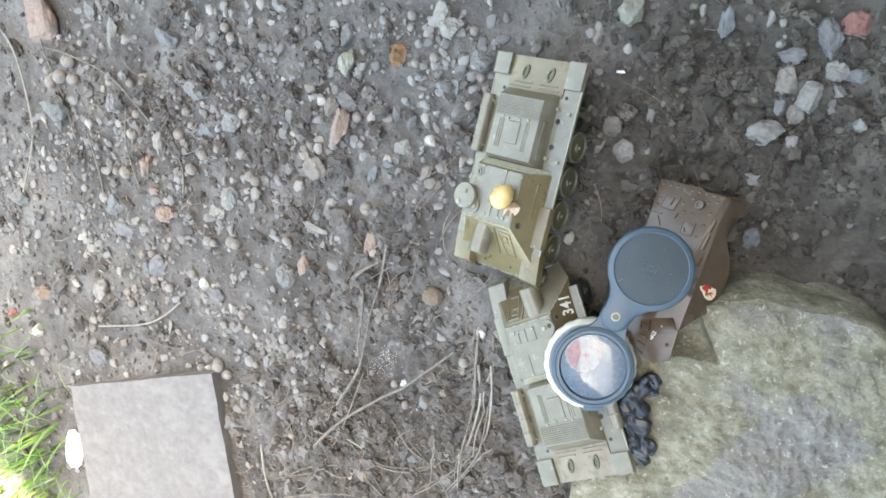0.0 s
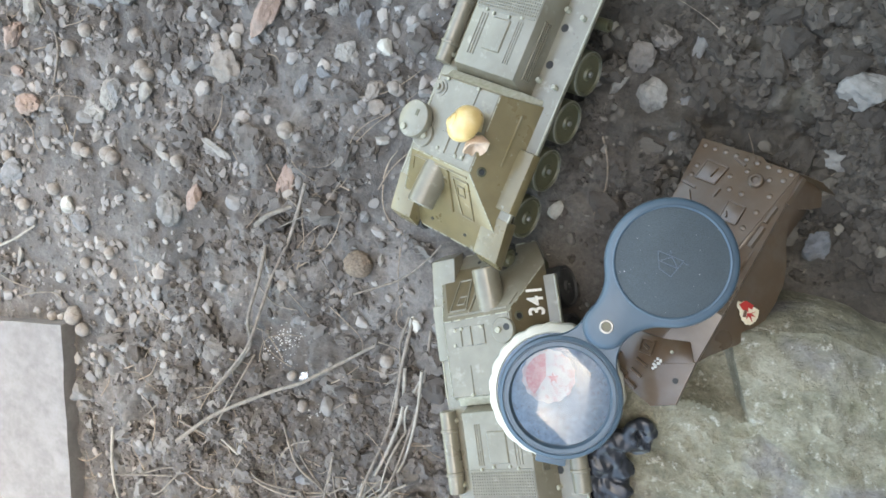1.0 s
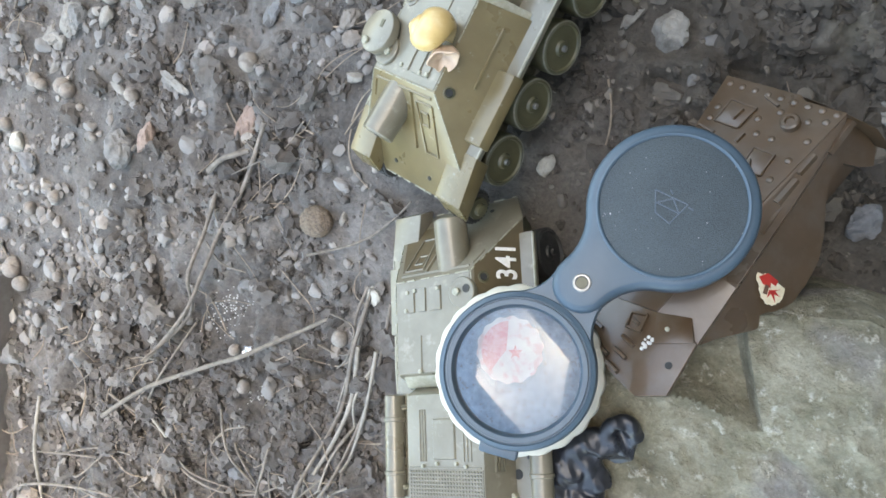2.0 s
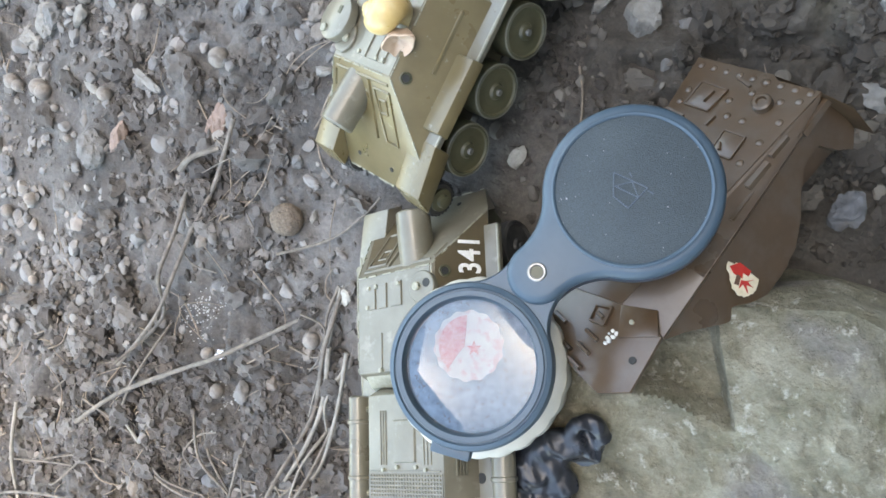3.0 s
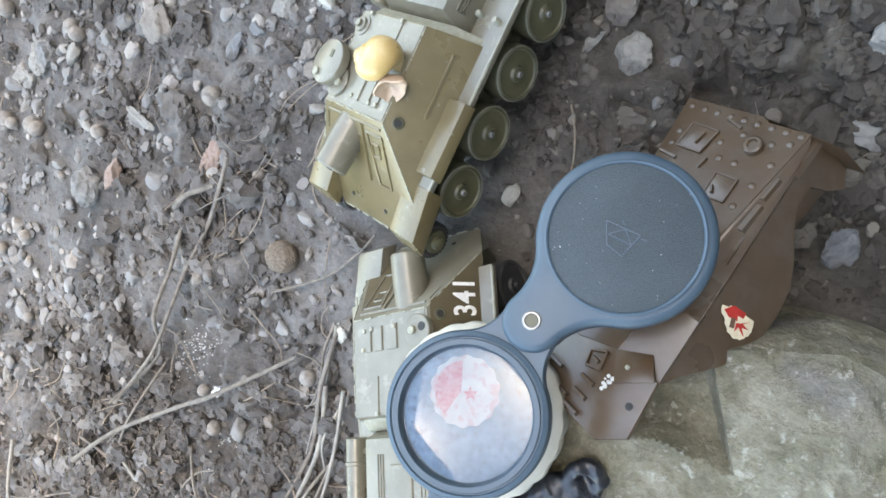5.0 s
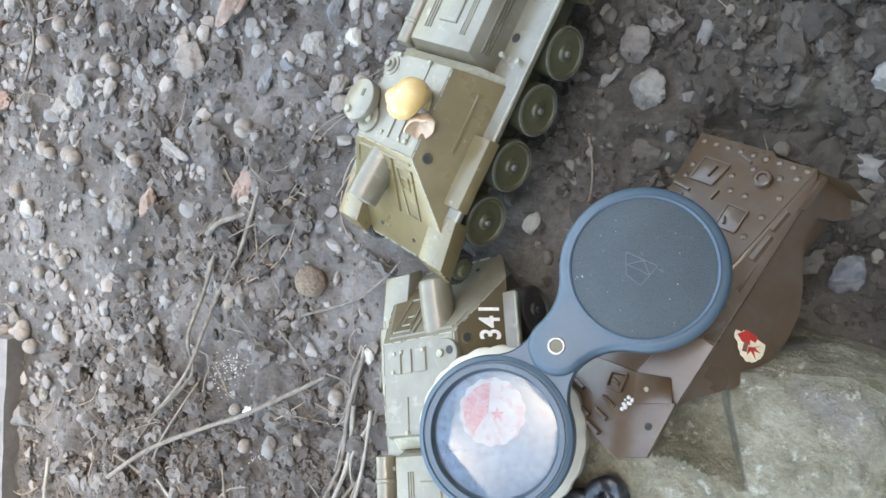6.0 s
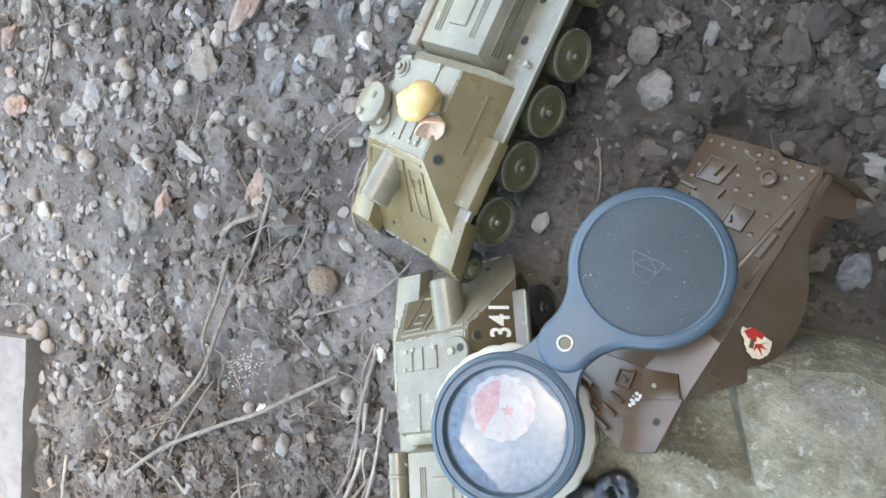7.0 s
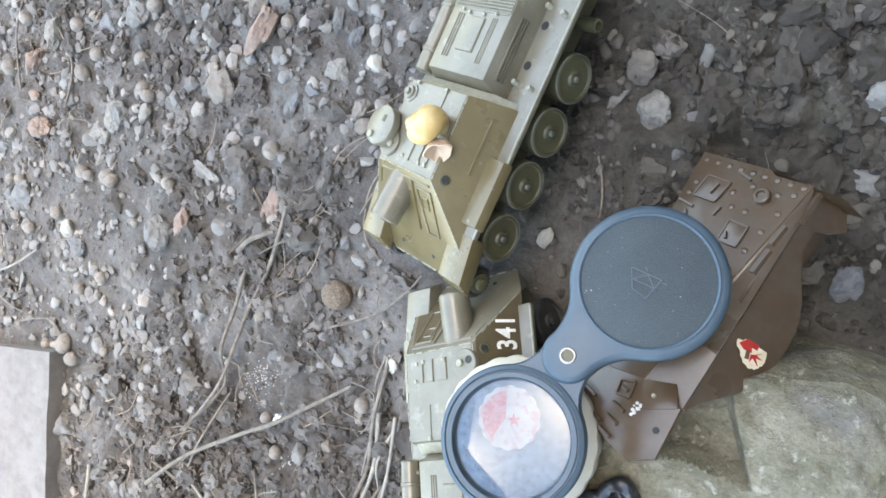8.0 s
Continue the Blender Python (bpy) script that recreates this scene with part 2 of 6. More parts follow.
def boulder_material():
    m = bpy.data.materials.new("lichened_rock")
    m.use_nodes = True
    nt = m.node_tree
    b = nt.nodes["Principled BSDF"]
    col = ramp(nt, tex(nt, 55, 8, 0.65), [(0.30, (0.115, 0.100, 0.061)), (0.5, (0.222, 0.199, 0.134)), (0.70, (0.362, 0.332, 0.246))])
    col = mixc(nt, ramp(nt, tex(nt, 11, 4), [(0.56, (0, 0, 0)), (0.62, (0.8, 0.8, 0.8))]), col, ramp(nt, tex(nt, 90, 6), [(0.3, (0.150, 0.133, 0.120)), (0.7, (0.235, 0.212, 0.192))]))
    col = mixc(nt, ramp(nt, tex(nt, 30, 7, 0.7), [(0.58, (0, 0, 0)), (0.70, (0.32, 0.32, 0.32))]), col, (0.155, 0.150, 0.070))
    col = mixc(nt, ramp(nt, tex(nt, 190, 6, 0.7), [(0.57, (0, 0, 0)), (0.66, (0.8, 0.8, 0.8))]), col, (0.46, 0.43, 0.35))
    col = mixc(nt, 0.45, col, ramp(nt, tex(nt, 520, 6, 0.7), [(0.3, (0.55, 0.55, 0.54)), (0.5, (1.0, 1.0, 1.0)), (0.72, (1.5, 1.5, 1.47))]), "MULTIPLY")
    nt.links.new(col, b.inputs["Base Color"])
    nt.links.new(ramp(nt, tex(nt, 70, 5), [(0.3, (0.62,) * 3), (0.7, (0.92,) * 3)]), b.inputs["Roughness"])
    bn = nt.nodes.new("ShaderNodeBump")
    bn.inputs["Strength"].default_value, bn.inputs["Distance"].default_value = 1.0, 0.005
    nt.links.new(tex(nt, 130, 10, 0.68), bn.inputs["Height"])
    nt.links.new(bn.outputs[0], b.inputs["Normal"])
    return m


def leather_material():
    """Dark pressed leatherette with a fine pebble grain."""
    m = bpy.data.materials.new("leatherette")
    m.use_nodes = True
    nt = m.node_tree
    b = nt.nodes["Principled BSDF"]
    vor = tex(nt, 3600, kind="ShaderNodeTexVoronoi")
    col = mixc(nt, 0.8, ramp(nt, tex(nt, 60, 5), [(0.3, (0.036, 0.051, 0.057)), (0.7, (0.052, 0.070, 0.076))]), ramp(nt, vor, [(0.0, (1.15, 1.15, 1.15)), (0.7, (0.45, 0.45, 0.45))]), "MULTIPLY")
    col = mixc(nt, ramp(nt, tex(nt, 700, 2), [(0.735, (0, 0, 0)), (0.755, (1, 1, 1))]), col, (0.30, 0.30, 0.29))
    nt.links.new(col, b.inputs["Base Color"])
    b.inputs["Roughness"].default_value = 0.62
    bn = nt.nodes.new("ShaderNodeBump")
    bn.invert = True
    bn.inputs["Strength"].default_value, bn.inputs["Distance"].default_value = 0.35, 0.0004
    nt.links.new(vor, bn.inputs["Height"])
    nt.links.new(bn.outputs[0], b.inputs["Normal"])
    return m


def glass_material():
    m = bpy.data.materials.new("clear_glass")
    m.use_nodes = True
    b = m.node_tree.nodes["Principled BSDF"]
    b.inputs["Base Color"].default_value = (1, 1, 1, 1)
    b.inputs["Transmission Weight"].default_value = 1.0
    b.inputs["Roughness"].default_value = 0.0
    b.inputs["IOR"].default_value = 1.40
    return m


SOIL, BOULDER, LEATHER, GLASS = soil_material(), boulder_material(), leather_material(), glass_material()


# ---------- mesh helpers ----------
def part(name, bm, mat, parent=None, label="", smooth=True):
    me = bpy.data.meshes.new(name)
    bmesh.ops.recalc_face_normals(bm, faces=bm.faces)
    bm.to_mesh(me)
    bm.free()
    me.materials.append(mat)
    if smooth:
        me.shade_smooth()
        me.set_sharp_from_angle(angle=radians(32))
    ob = new(name, me)
    if parent:
        ob.parent = parent
    return tagged(ob, label)


def holder(name, m, label, category, group=""):
    ob = new(name)
    ob.empty_display_size = 0.01
    ob.matrix_world = m
    return tagged(ob, label, category, group)


def hexa(bm, lower, upper):
    """A closed block from two rings of equal length."""
    a, b = [bm.verts.new(v) for v in lower], [bm.verts.new(v) for v in upper]
    n = len(a)
    bm.faces.new(a[::-1])
    bm.faces.new(b)
    for i in range(n):
        bm.faces.new((a[i], a[(i + 1) % n], b[(i + 1) % n], b[i]))
    return bm


def box(bm, x0, x1, y0, y1, z0, z1):
    return hexa(bm, [(x0, y0, z0), (x1, y0, z0), (x1, y1, z0), (x0, y1, z0)], [(x0, y0, z1), (x1, y0, z1), (x1, y1, z1), (x0, y1, z1)])


def bevel(bm, width, segs=2):
    bmesh.ops.recalc_face_normals(bm, faces=bm.faces)
    bmesh.ops.bevel(bm, geom=list(bm.edges), offset=width, segments=segs, affect="EDGES", profile=0.6, clamp_overlap=True)
    return bm


def lathe(bm, profile, n=32, m=None, cap=True):
    """A body of revolution about z from (radius, height) rows."""
    m = m or Matrix()
    rings = [[bm.verts.new(m @ Vector((r * math.cos(2 * math.pi * i / n), r * math.sin(2 * math.pi * i / n), z))) for i in range(n)] for r, z in profile]
    for a, b in zip(rings, rings[1:]):
        for i in range(n):
            bm.faces.new((a[i], a[(i + 1) % n], b[(i + 1) % n], b[i]))
    if cap:
        bm.faces.new(rings[0][::-1])
        bm.faces.new(rings[-1])
    return bm


def mm(*rows):
    return [tuple(v * 0.001 for v in r) for r in rows]


def tube(bm, points, radius, n=8, taper=1.0, rough=0.0, seed=0):
    """A bent round bar along points, tapering to its end."""
    rng = random.Random(seed)
    pts = [Vector(p) for p in points]
    fine = []
    for i in range(len(pts) - 1):
        p0, p1, p2, p3 = pts[max(i - 1, 0)], pts[i], pts[i + 1], pts[min(i + 2, len(pts) - 1)]
        for k in range(6):
            t = k / 6
            fine.append(0.5 * ((2 * p1) + (p2 - p0) * t + (2 * p0 - 5 * p1 + 4 * p2 - p3) * t * t + (3 * p1 - p0 - 3 * p2 + p3) * t ** 3))
    fine.append(pts[-1])
    rings = []
    for i, p in enumerate(fine):
        d = (fine[min(i + 1, len(fine) - 1)] - fine[max(i - 1, 0)]).normalized()
        u = d.cross(Vector((0, 0, 1)))
        u = u.normalized() if u.length > 1e-4 else Vector((1, 0, 0))
        v = u.cross(d)
        r = radius * (1 + (taper - 1) * i / (len(fine) - 1)) * (1 + rng.uniform(-rough, rough))
        rings.append([bm.verts.new(p + (u * math.cos(2 * math.pi * k / n) + v * math.sin(2 * math.pi * k / n)) * r) for k in range(n)])
    for a, b in zip(rings, rings[1:]):
        for k in range(n):
            bm.faces.new((a[k], a[(k + 1) % n], b[(k + 1) % n], b[k]))
    bm.faces.new(rings[0][::-1])
    bm.faces.new(rings[-1])
    return bm


def facet_stone(bm, rng, sx, sy, sz, cuts=9, rough=0.06, subdiv=3):
    """A broken stone: a ball cut by random planes, with slight unevenness."""
    planes = []
    for _ in range(cuts):
        v = Vector((rng.gauss(0, 1), rng.gauss(0, 1), rng.gauss(0, 1))).normalized()
        planes.append((v, rng.uniform(0.52, 0.92)))
    off = Vector((rng.uniform(-50, 50), rng.uniform(-50, 50), rng.uniform(-50, 50)))
    made = bmesh.ops.create_icosphere(bm, subdivisions=subdiv, radius=1.0)["verts"]
    for v in made:
        d = v.co.normalized()
        r = min([1.0] + [k / max(d.dot(p), 1e-3) for p, k in planes if d.dot(p) > 0])
        r *= 1 + rough * noise.noise(d * 3 + off) + rough * 0.5 * noise.noise(d * 8 + off)
        v.co = Vector((d.x * sx, d.y * sy, d.z * sz)) * r
    return bm


# ---------- ground ----------
def lattice(x, y, seed):
    """Smooth value noise on numpy arrays, in -1 to 1."""
    xi, yi = np.floor(x).astype(np.int64), np.floor(y).astype(np.int64)
    fx, fy = x - xi, y - yi
    fx, fy = fx * fx * (3 - 2 * fx), fy * fy * (3 - 2 * fy)

    def h(a, b):
        n = (a * 374761393 + b * 668265263 + seed * 1442695041) & 0x7FFFFFFF
        n = ((n ^ (n >> 13)) * 1274126177) & 0x7FFFFFFF
        return ((n ^ (n >> 16)) & 0xFFFF) / 32767.5 - 1

    return (h(xi, yi) * (1 - fx) + h(xi + 1, yi) * fx) * (1 - fy) + (h(xi, yi + 1) * (1 - fx) + h(xi + 1, yi + 1) * fx) * fy


def bump_at(x, y, cx, cy, r):
    return np.exp(-((x - cx) ** 2 + (y - cy) ** 2) / r ** 2)


def cloddy(x, y):
    """Where the soil is loose and crumbly rather than smeared flat."""
    c = 0.9 * bump_at(x, y, -0.24, -0.33, 0.10) + 0.8 * bump_at(x, y, -0.25, -0.14, 0.055) + 0.8 * bump_at(x, y, -0.33, -0.27, 0.06)
    c = c + 0.7 * bump_at(x, y, -0.15, -0.30, 0.08) + 0.8 * bump_at(x, y, 0.06, -0.05, 0.10) + 0.6 * bump_at(x, y, -0.02, -0.02, 0.07) + 0.5 * bump_at(x, y, -0.06, -0.09, 0.05)
    c = c + 0.6 * bump_at(x, y, -0.40, 0.02, 0.14) + 0.5 * bump_at(x, y, -0.42, -0.33, 0.08) + 0.35 * bump_at(x, y, -0.17, -0.02, 0.07)
    return np.clip(c + 0.25 * lattice(x * 18, y * 18, 5), 0.08, 1.0)


def ground_z(x, y):
    x, y = np.asarray(x, float), np.asarray(y, float)
    z = 0.005 * lattice(x * 7, y * 7, 1) + 0.0022 * lattice(x * 22 + 3, y * 22, 2)
    c = cloddy(x, y)
    near = np.exp(-np.clip(np.hypot(x + 0.25, y + 0.15) - 0.7, 0, None) * 2)
    z = z + near * ((0.0012 + 0.0052 * c) * lattice(x * 70, y * 70, 3) + (0.0005 + 0.0040 * c) * lattice(x * 150, y * 150, 4) + (0.0003 + 0.0014 * c) * lattice(x * 330, y * 330, 6))
    # earth banked up under the toys and against the rock
    z = z + 0.014 * bump_at(x, y, -0.115, -0.205, 0.035) + 0.008 * bump_at(x, y, -0.06, -0.17, 0.05)
    return z


def spread(lo, hi, step, far):
    core = np.arange(lo, hi + step / 2, step)
    grow = []
    d, s = 0.0, step
    while d < far:
        s = min(s * 1.35, 0.0026 if d < 0.16 else 99.0)
        d += s
        grow.append(d)
    grow = np.array(grow)
    return np.r_[(lo - grow)[::-1], core, hi + grow]


def make_ground():
    xs, ys = spread(-0.64, 0.13, 0.0016, 60), spread(-0.40, 0.11, 0.0016, 60)
    gx, gy = np.meshgrid(xs, ys)
    gz = ground_z(gx, gy)
    nx, ny = len(xs), len(ys)
    me = bpy.data.meshes.new("ground")
    idx = np.arange(nx * ny).reshape(ny, nx)
    faces = np.stack([idx[:-1, :-1], idx[:-1, 1:], idx[1:, 1:], idx[1:, :-1]], -1).reshape(-1, 4)
    me.from_pydata(np.stack([gx, gy, gz], -1).reshape(-1, 3).tolist(), [], faces.tolist())
    me.materials.append(SOIL)
    me.shade_smooth()
    return tagged(new("ground", me), "damp grey-brown garden soil, trampled and gravelly", "ground", kind="structure")


make_ground()


def gz(x, y):
    return float(ground_z(x, y))


# plain unseen wall, added to shade the ground from the sun
bm = bmesh.new()
box(bm, -2.2, 2.2, 0, 0.25, -0.1, WALL_TOP)
wall = part("shade_wall_north", bm, WALL, None, "plain unseen wall added to cast the shade", False)
tagged(wall, category="wall", kind="structure")
wall.matrix_world = Matrix.Translation((0.6 * WALL_OFF, 0.8 * WALL_OFF, 0)) @ Matrix.Rotation(-math.atan2(0.6, 0.8), 4, "Z")
# second unseen wall, added to darken the right side
bm = bmesh.new()
box(bm, 0.38, 0.58, -1.3, 0.20, -0.1, WALL_TOP)
wall = part("shade_wall_east", bm, WALL, None, "plain unseen wall added to block sky light from the right", False)
tagged(wall, category="wall", kind="structure")

# ---------- big rock ----------
def make_rock(name, label, centre, outline, top, edge, seed, n=110, tilt=(0.0, 0.0), notch=()):
    """A weathered flat-topped stone: a rounded slab inside an uneven outline."""
    cx, cy = centre
    ang = np.array([math.atan2(y - cy, x - cx) for x, y in outline])
    rad = np.array([math.hypot(x - cx, y - cy) for x, y in outline])
    order = np.argsort(ang)
    ang, rad = ang[order], rad[order]
    ang, rad = np.r_[ang[-1] - 2 * np.pi, ang, ang[0] + 2 * np.pi], np.r_[rad[-1], rad, rad[0]]
    bm = bmesh.new()
    rings, m = [], 400
    for i in range(n + 1):
        s = i / n
        ring = []
        for k in range(m):
            a = -np.pi + 2 * np.pi * k / m
            r = float(np.interp(a, ang, rad))
            # flat top for the inner part, then a rounded shoulder and a steep side
            f = min(s / 0.80, 1.0)
            g = max(s - 0.80, 0.0) / 0.20
            rr = r * (0.95 * f + 0.05 * math.sin(g * math.pi / 2) * 1.0)
            x, y = cx + rr * math.cos(a), cy + rr * math.sin(a)
            h = top * (1 - 0.18 * f ** 3) * (1 if g == 0 else (math.cos(g * math.pi / 2) ** 0.8)) - (0.02 * g)
            p = Vector((x * 9 + seed, y * 9, 0.3))
            h += (1 - g) * (0.006 * noise.noise(p) + 0.0035 * noise.noise(p * 3) + 0.0026 * noise.noise(p * 8) + 0.0017 * noise.noise(p * 20) + 0.0010 * noise.noise(p * 45))
            h += (1 - g) * ((x - cx) * tilt[0] + (y - cy) * tilt[1])
            # a split-off corner with steep walls
            if notch:
                d = min(((q[0] - p0[0]) * (y - p0[1]) - (q[1] - p0[1]) * (x - p0[0])) / math.hypot(q[0] - p0[0], q[1] - p0[1]) for p0, q in zip(notch, notch[1:] + notch[:1]))
                h -= 0.011 * max(0.0, min(1.0, d / 0.0028 + 0.15 * noise.noise(p * 14))) * (1 - g)
            # stepped flaking
            fl = noise.noise(p * 1.7 + Vector((9, 2, 0)))
            h += (1 - g) * 0.004 * max(-1, min(1, fl * 9)) * 0.5
            j = 0.004 * noise.noise(Vector((x * 40, y * 40, h * 60 + seed))) * min(1, s * 2)
            ring.append(bm.verts.new((x + j * math.cos(a), y + j * math.sin(a), h)))
        rings.append(ring)
    for a, b in zip(rings, rings[1:]):
        for k in range(m):
            bm.faces.new((a[k], a[(k + 1) % m], b[(k + 1) % m], b[k]))
    bmesh.ops.remove_doubles(bm, verts=rings[0], dist=1e-4)
    ob = part(name, bm, BOULDER, None, label)
    return tagged(ob, category="rock")


ROCK_OUTLINE = [(-0.022, -0.160), (0.004, -0.152), (0.030, -0.148), (0.060, -0.156), (0.098, -0.166), (0.122, -0.195), (0.20, -0.30), (0.17, -0.46),
                (0.02, -0.50), (-0.09, -0.44), (-0.105, -0.33), (-0.088, -0.262), (-0.076, -0.212), (-0.048, -0.182)]
make_rock("rock", "large flat weathered rock with lichen and moss stains", (0.045, -0.30), ROCK_OUTLINE, 0.060, 0.02, 4.0, notch=[(-0.012, -0.150), (-0.032, -0.194), (0.0062, -0.1985)])
SIDE_OUTLINE = [(0.118, -0.16), (0.15, -0.135), (0.20, -0.15), (0.22, -0.22), (0.18, -0.25), (0.135, -0.21)]
make_rock("rock", "smaller grey rock half buried beside the large one", (0.165, -0.185), SIDE_OUTLINE, 0.036, 0.01, 11.0, n=60)

# ---------- paving slab ----------
bm = bmesh.new()
hexa(bm, [(-0.607, -0.273, -0.006), (-0.606, -0.47, -0.006), (-0.424, -0.47, -0.006), (-0.436, -0.249, -0.006)],
     [(-0.607, -0.273, 0.010), (-0.606, -0.47, 0.010), (-0.424, -0.47, 0.010), (-0.436, -0.249, 0.010)])
bmesh.ops.subdivide_edges(bm, edges=list(bm.edges), cuts=14, use_grid_fill=True)
for v in bm.verts:
    q = v.co * 60
    v.co += Vector((noise.noise(q), noise.noise(q + Vector((7, 0, 0))), 0.6 * noise.noise(q * 1.5 + Vector((0, 9, 0))))) * 0.0012
tagged(part("paving_slab", bm, SLAB, None, "pale pinkish concrete slab lying flat on the soil"), category="slab")


# ---------- toy armoured carrier ----------
def emboss(bm, pts, w, h, close=False):
    """A thin raised line on a flat, along points given in metres (x, y, z)."""
    n = len(pts)
    for i in range(n if close else n - 1):
        a, b = Vector(pts[i]), Vector(pts[(i + 1) % n])
        d = (b - a).normalized()
        s = d.cross(Vector((0, 0, 1))).normalized() * w / 2
        up = s.cross(d).normalized() * h
        if up.z < 0:
            up = -up
        hexa(bm, [a - s - up * 0.3, a + s - up * 0.3, b + s - up * 0.3, b - s - up * 0.3], [a - s * 0.6 + up, a + s * 0.6 + up, b + s * 0.6 + up, b - s * 0.6 + up])
    return bm


def facing(p, normal, spin=0.0):
    q = Vector(normal).normalized().to_track_quat("Z", "Y").to_matrix().to_4x4()
    return Matrix.Translation(Vector(p) * 0.001) @ q @ Matrix.Rotation(spin, 4, "Z")


GLACIS_N = Vector((0, -20.6, 22.9)).normalized()


def glacis(x, y, lift=0.0):
    """A point of the sloped nose plate, in millimetres."""
    p = Vector((x, y, 47.5 + (y + 25) * 20.6 / 22.9)) + GLACIS_N * lift
    return p


def side(x, y, lift=0.0, s=1):
    p = Vector((x, y, 47.5 - (x - 19.5) * 20.6 / 12.4)) + Vector((0.857, 0, 0.516)) * lift
    return Vector((p.x * s, p.y, p.z))


def pegs(bm, m, r, h):
    return lathe(bm, [(r, -0.0008), (r, h * 0.8), (r * 0.75, h)], 14, m)


PATCH = material("brown_camouflage_paint", (0.070, 0.052, 0.026), (0.095, 0.070, 0.036), 120, (0.3, 0.45), bump=0.1, bump_scale=900, bump_dist=0.0003,
                 spots=(0.16, 0.13, 0.09), spot_scale=300, spot_edge=(0.68, 0.75))


def make_carrier(m, label, number="", right_muffler=False, extra_idlers=True, paint=OLIVE, wheel_paint=OLIVE_DARK):
    car = holder("toy_armoured_carrier", m, label, "toy vehicle", "toy armoured carriers")
    # hull: tub, deck plate and the faceted fighting compartment
    bm = bmesh.new()
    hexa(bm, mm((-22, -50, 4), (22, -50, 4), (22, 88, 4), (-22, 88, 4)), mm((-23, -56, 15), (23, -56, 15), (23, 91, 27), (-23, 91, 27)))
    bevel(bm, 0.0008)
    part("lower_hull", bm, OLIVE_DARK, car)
    bm = bmesh.new()
    hexa(bm, mm((-37.1, -41, 26), (37.1, -41, 26), (37.1, 93, 26), (-37.1, 93, 26)), mm((-37.1, -41, 28.9), (37.1, -41, 28.9), (37.1, 93, 28.9), (-37.1, 93, 28.9)))
    bevel(bm, 0.0007)
    part("fender_deck", bm, OLIVE_SHEEN, car)
    bm = bmesh.new()
    V = [bm.verts.new(v) for v in mm((-19.5, -25, 47.5), (19.5, -25, 47.5), (19.4, 13, 47.5), (-19.4, 13, 47.5), (-31.9, -47.9, 26.9), (31.9, -47.9, 26.9), (31.4, 16, 27.8), (-31.4, 16, 27.8),
                                      (-22.6, -61, 15.1), (22.6, -61, 15.1), (-22, -54, 8), (22, -54, 8))]
    for f in ((0, 1, 2, 3), (1, 5, 6, 2), (0, 3, 7, 4), (0, 4, 8, 9, 5, 1), (2, 6, 7, 3), (8, 10, 11, 9), (9, 11, 5), (8, 4, 10), (10, 4, 7, 6, 5, 11)):
        bm.faces.new([V[i] for i in f])
    bevel(bm, 0.0006)
    upper = part("upper_hull", bm, paint, car)
    # thin sheet over the roof that carries the painted sky sheen
    bm = bmesh.new()
    hexa(bm, mm((-19.0, -24.5, 47.2), (19.0, -24.5, 47.2), (18.9, 12.6, 47.2), (-18.9, 12.6, 47.2)), mm((-18.8, -24.3, 47.75), (18.8, -24.3, 47.75), (18.7, 12.4, 47.75), (-18.7, 12.4, 47.75)))
    part("roof_plate", bm, OLIVE_SHEEN, upper, "dusty roof plate, sky sheen in its paint")
    # front fender blocks
    for s in (-1, 1):
        if number and s < 0:
            continue
        bm = bmesh.new()
        lo = [Vector(v) for v in mm((s * 22.7, -63.5, 16.5), (s * 36.5, -63.8, 16.5), (s * 36.5, -40, 20), (s * 22.7, -40, 20))]
        hi = [Vector(v) for v in mm((s * 22.7, -59.8, 25.9), (s * 37.9, -60.1, 25.9), (s * 37.4, -39.6, 29.3), (s * 22.7, -39.6, 29.3))]
        hexa(bm, lo, hi)
        bevel(bm, 0.0007)
        part("headlight_block", bm, paint, car)
    for s in (-1, 1):
        bm = bmesh.new()
        box(bm, *(0.001 * v for v in sorted((s * 24, s * 37.3))), 0.0745 if s > 0 else 0.0785, 0.0934, 0.0283, 0.0320)
        bevel(bm, 0.0006)
        part("rear_light_pad", bm, OLIVE_SHEEN, car)
        # long embossed rail on the sloped side, and a bolt hole
        bm = bmesh.new()
        a, b = side(26.5, 8, 0.0, s) * 0.001, side(26.5, -16.7, 0.0, s) * 0.001
        emboss(bm, [a, b], 0.0014, 0.0007)
        part("side_rail", bm, paint, upper)
        bm = bmesh.new()
        lathe(bm, [(0.0024, -0.0006), (0.0024, 0.0004), (0.0019, 0.0006), (0.0016, 0.0002)], 18, facing(side(22.2, -22.5, 0, s), (s * 0.857, 0, 0.516)))
        part("bolt_rim", bm, OLIVE_DARK, upper)
        bm = bmesh.new()
        lathe(bm, [(0.0014, -0.0006), (0.0014, 0.0006)], 14, facing(side(22.2, -22.5, 0, s), (s * 0.857, 0, 0.516)))
        part("bolt_hole", bm, HOLE_SHADE, upper)
    bm = bmesh.new()
    hexa(bm, [Vector(v) for v in mm((28.6, -36, 26), (38.2, -36, 26), (38.2, -5.6, 26), (28.6, -5.6, 26))], [Vector(v) for v in mm((29.1, -35.4, 32.0), (37.4, -35.4, 31.2), (37.4, -6, 31.2), (29.1, -6, 32.0))])
    bevel(bm, 0.0007)
    part("fender_box", bm, paint, car)
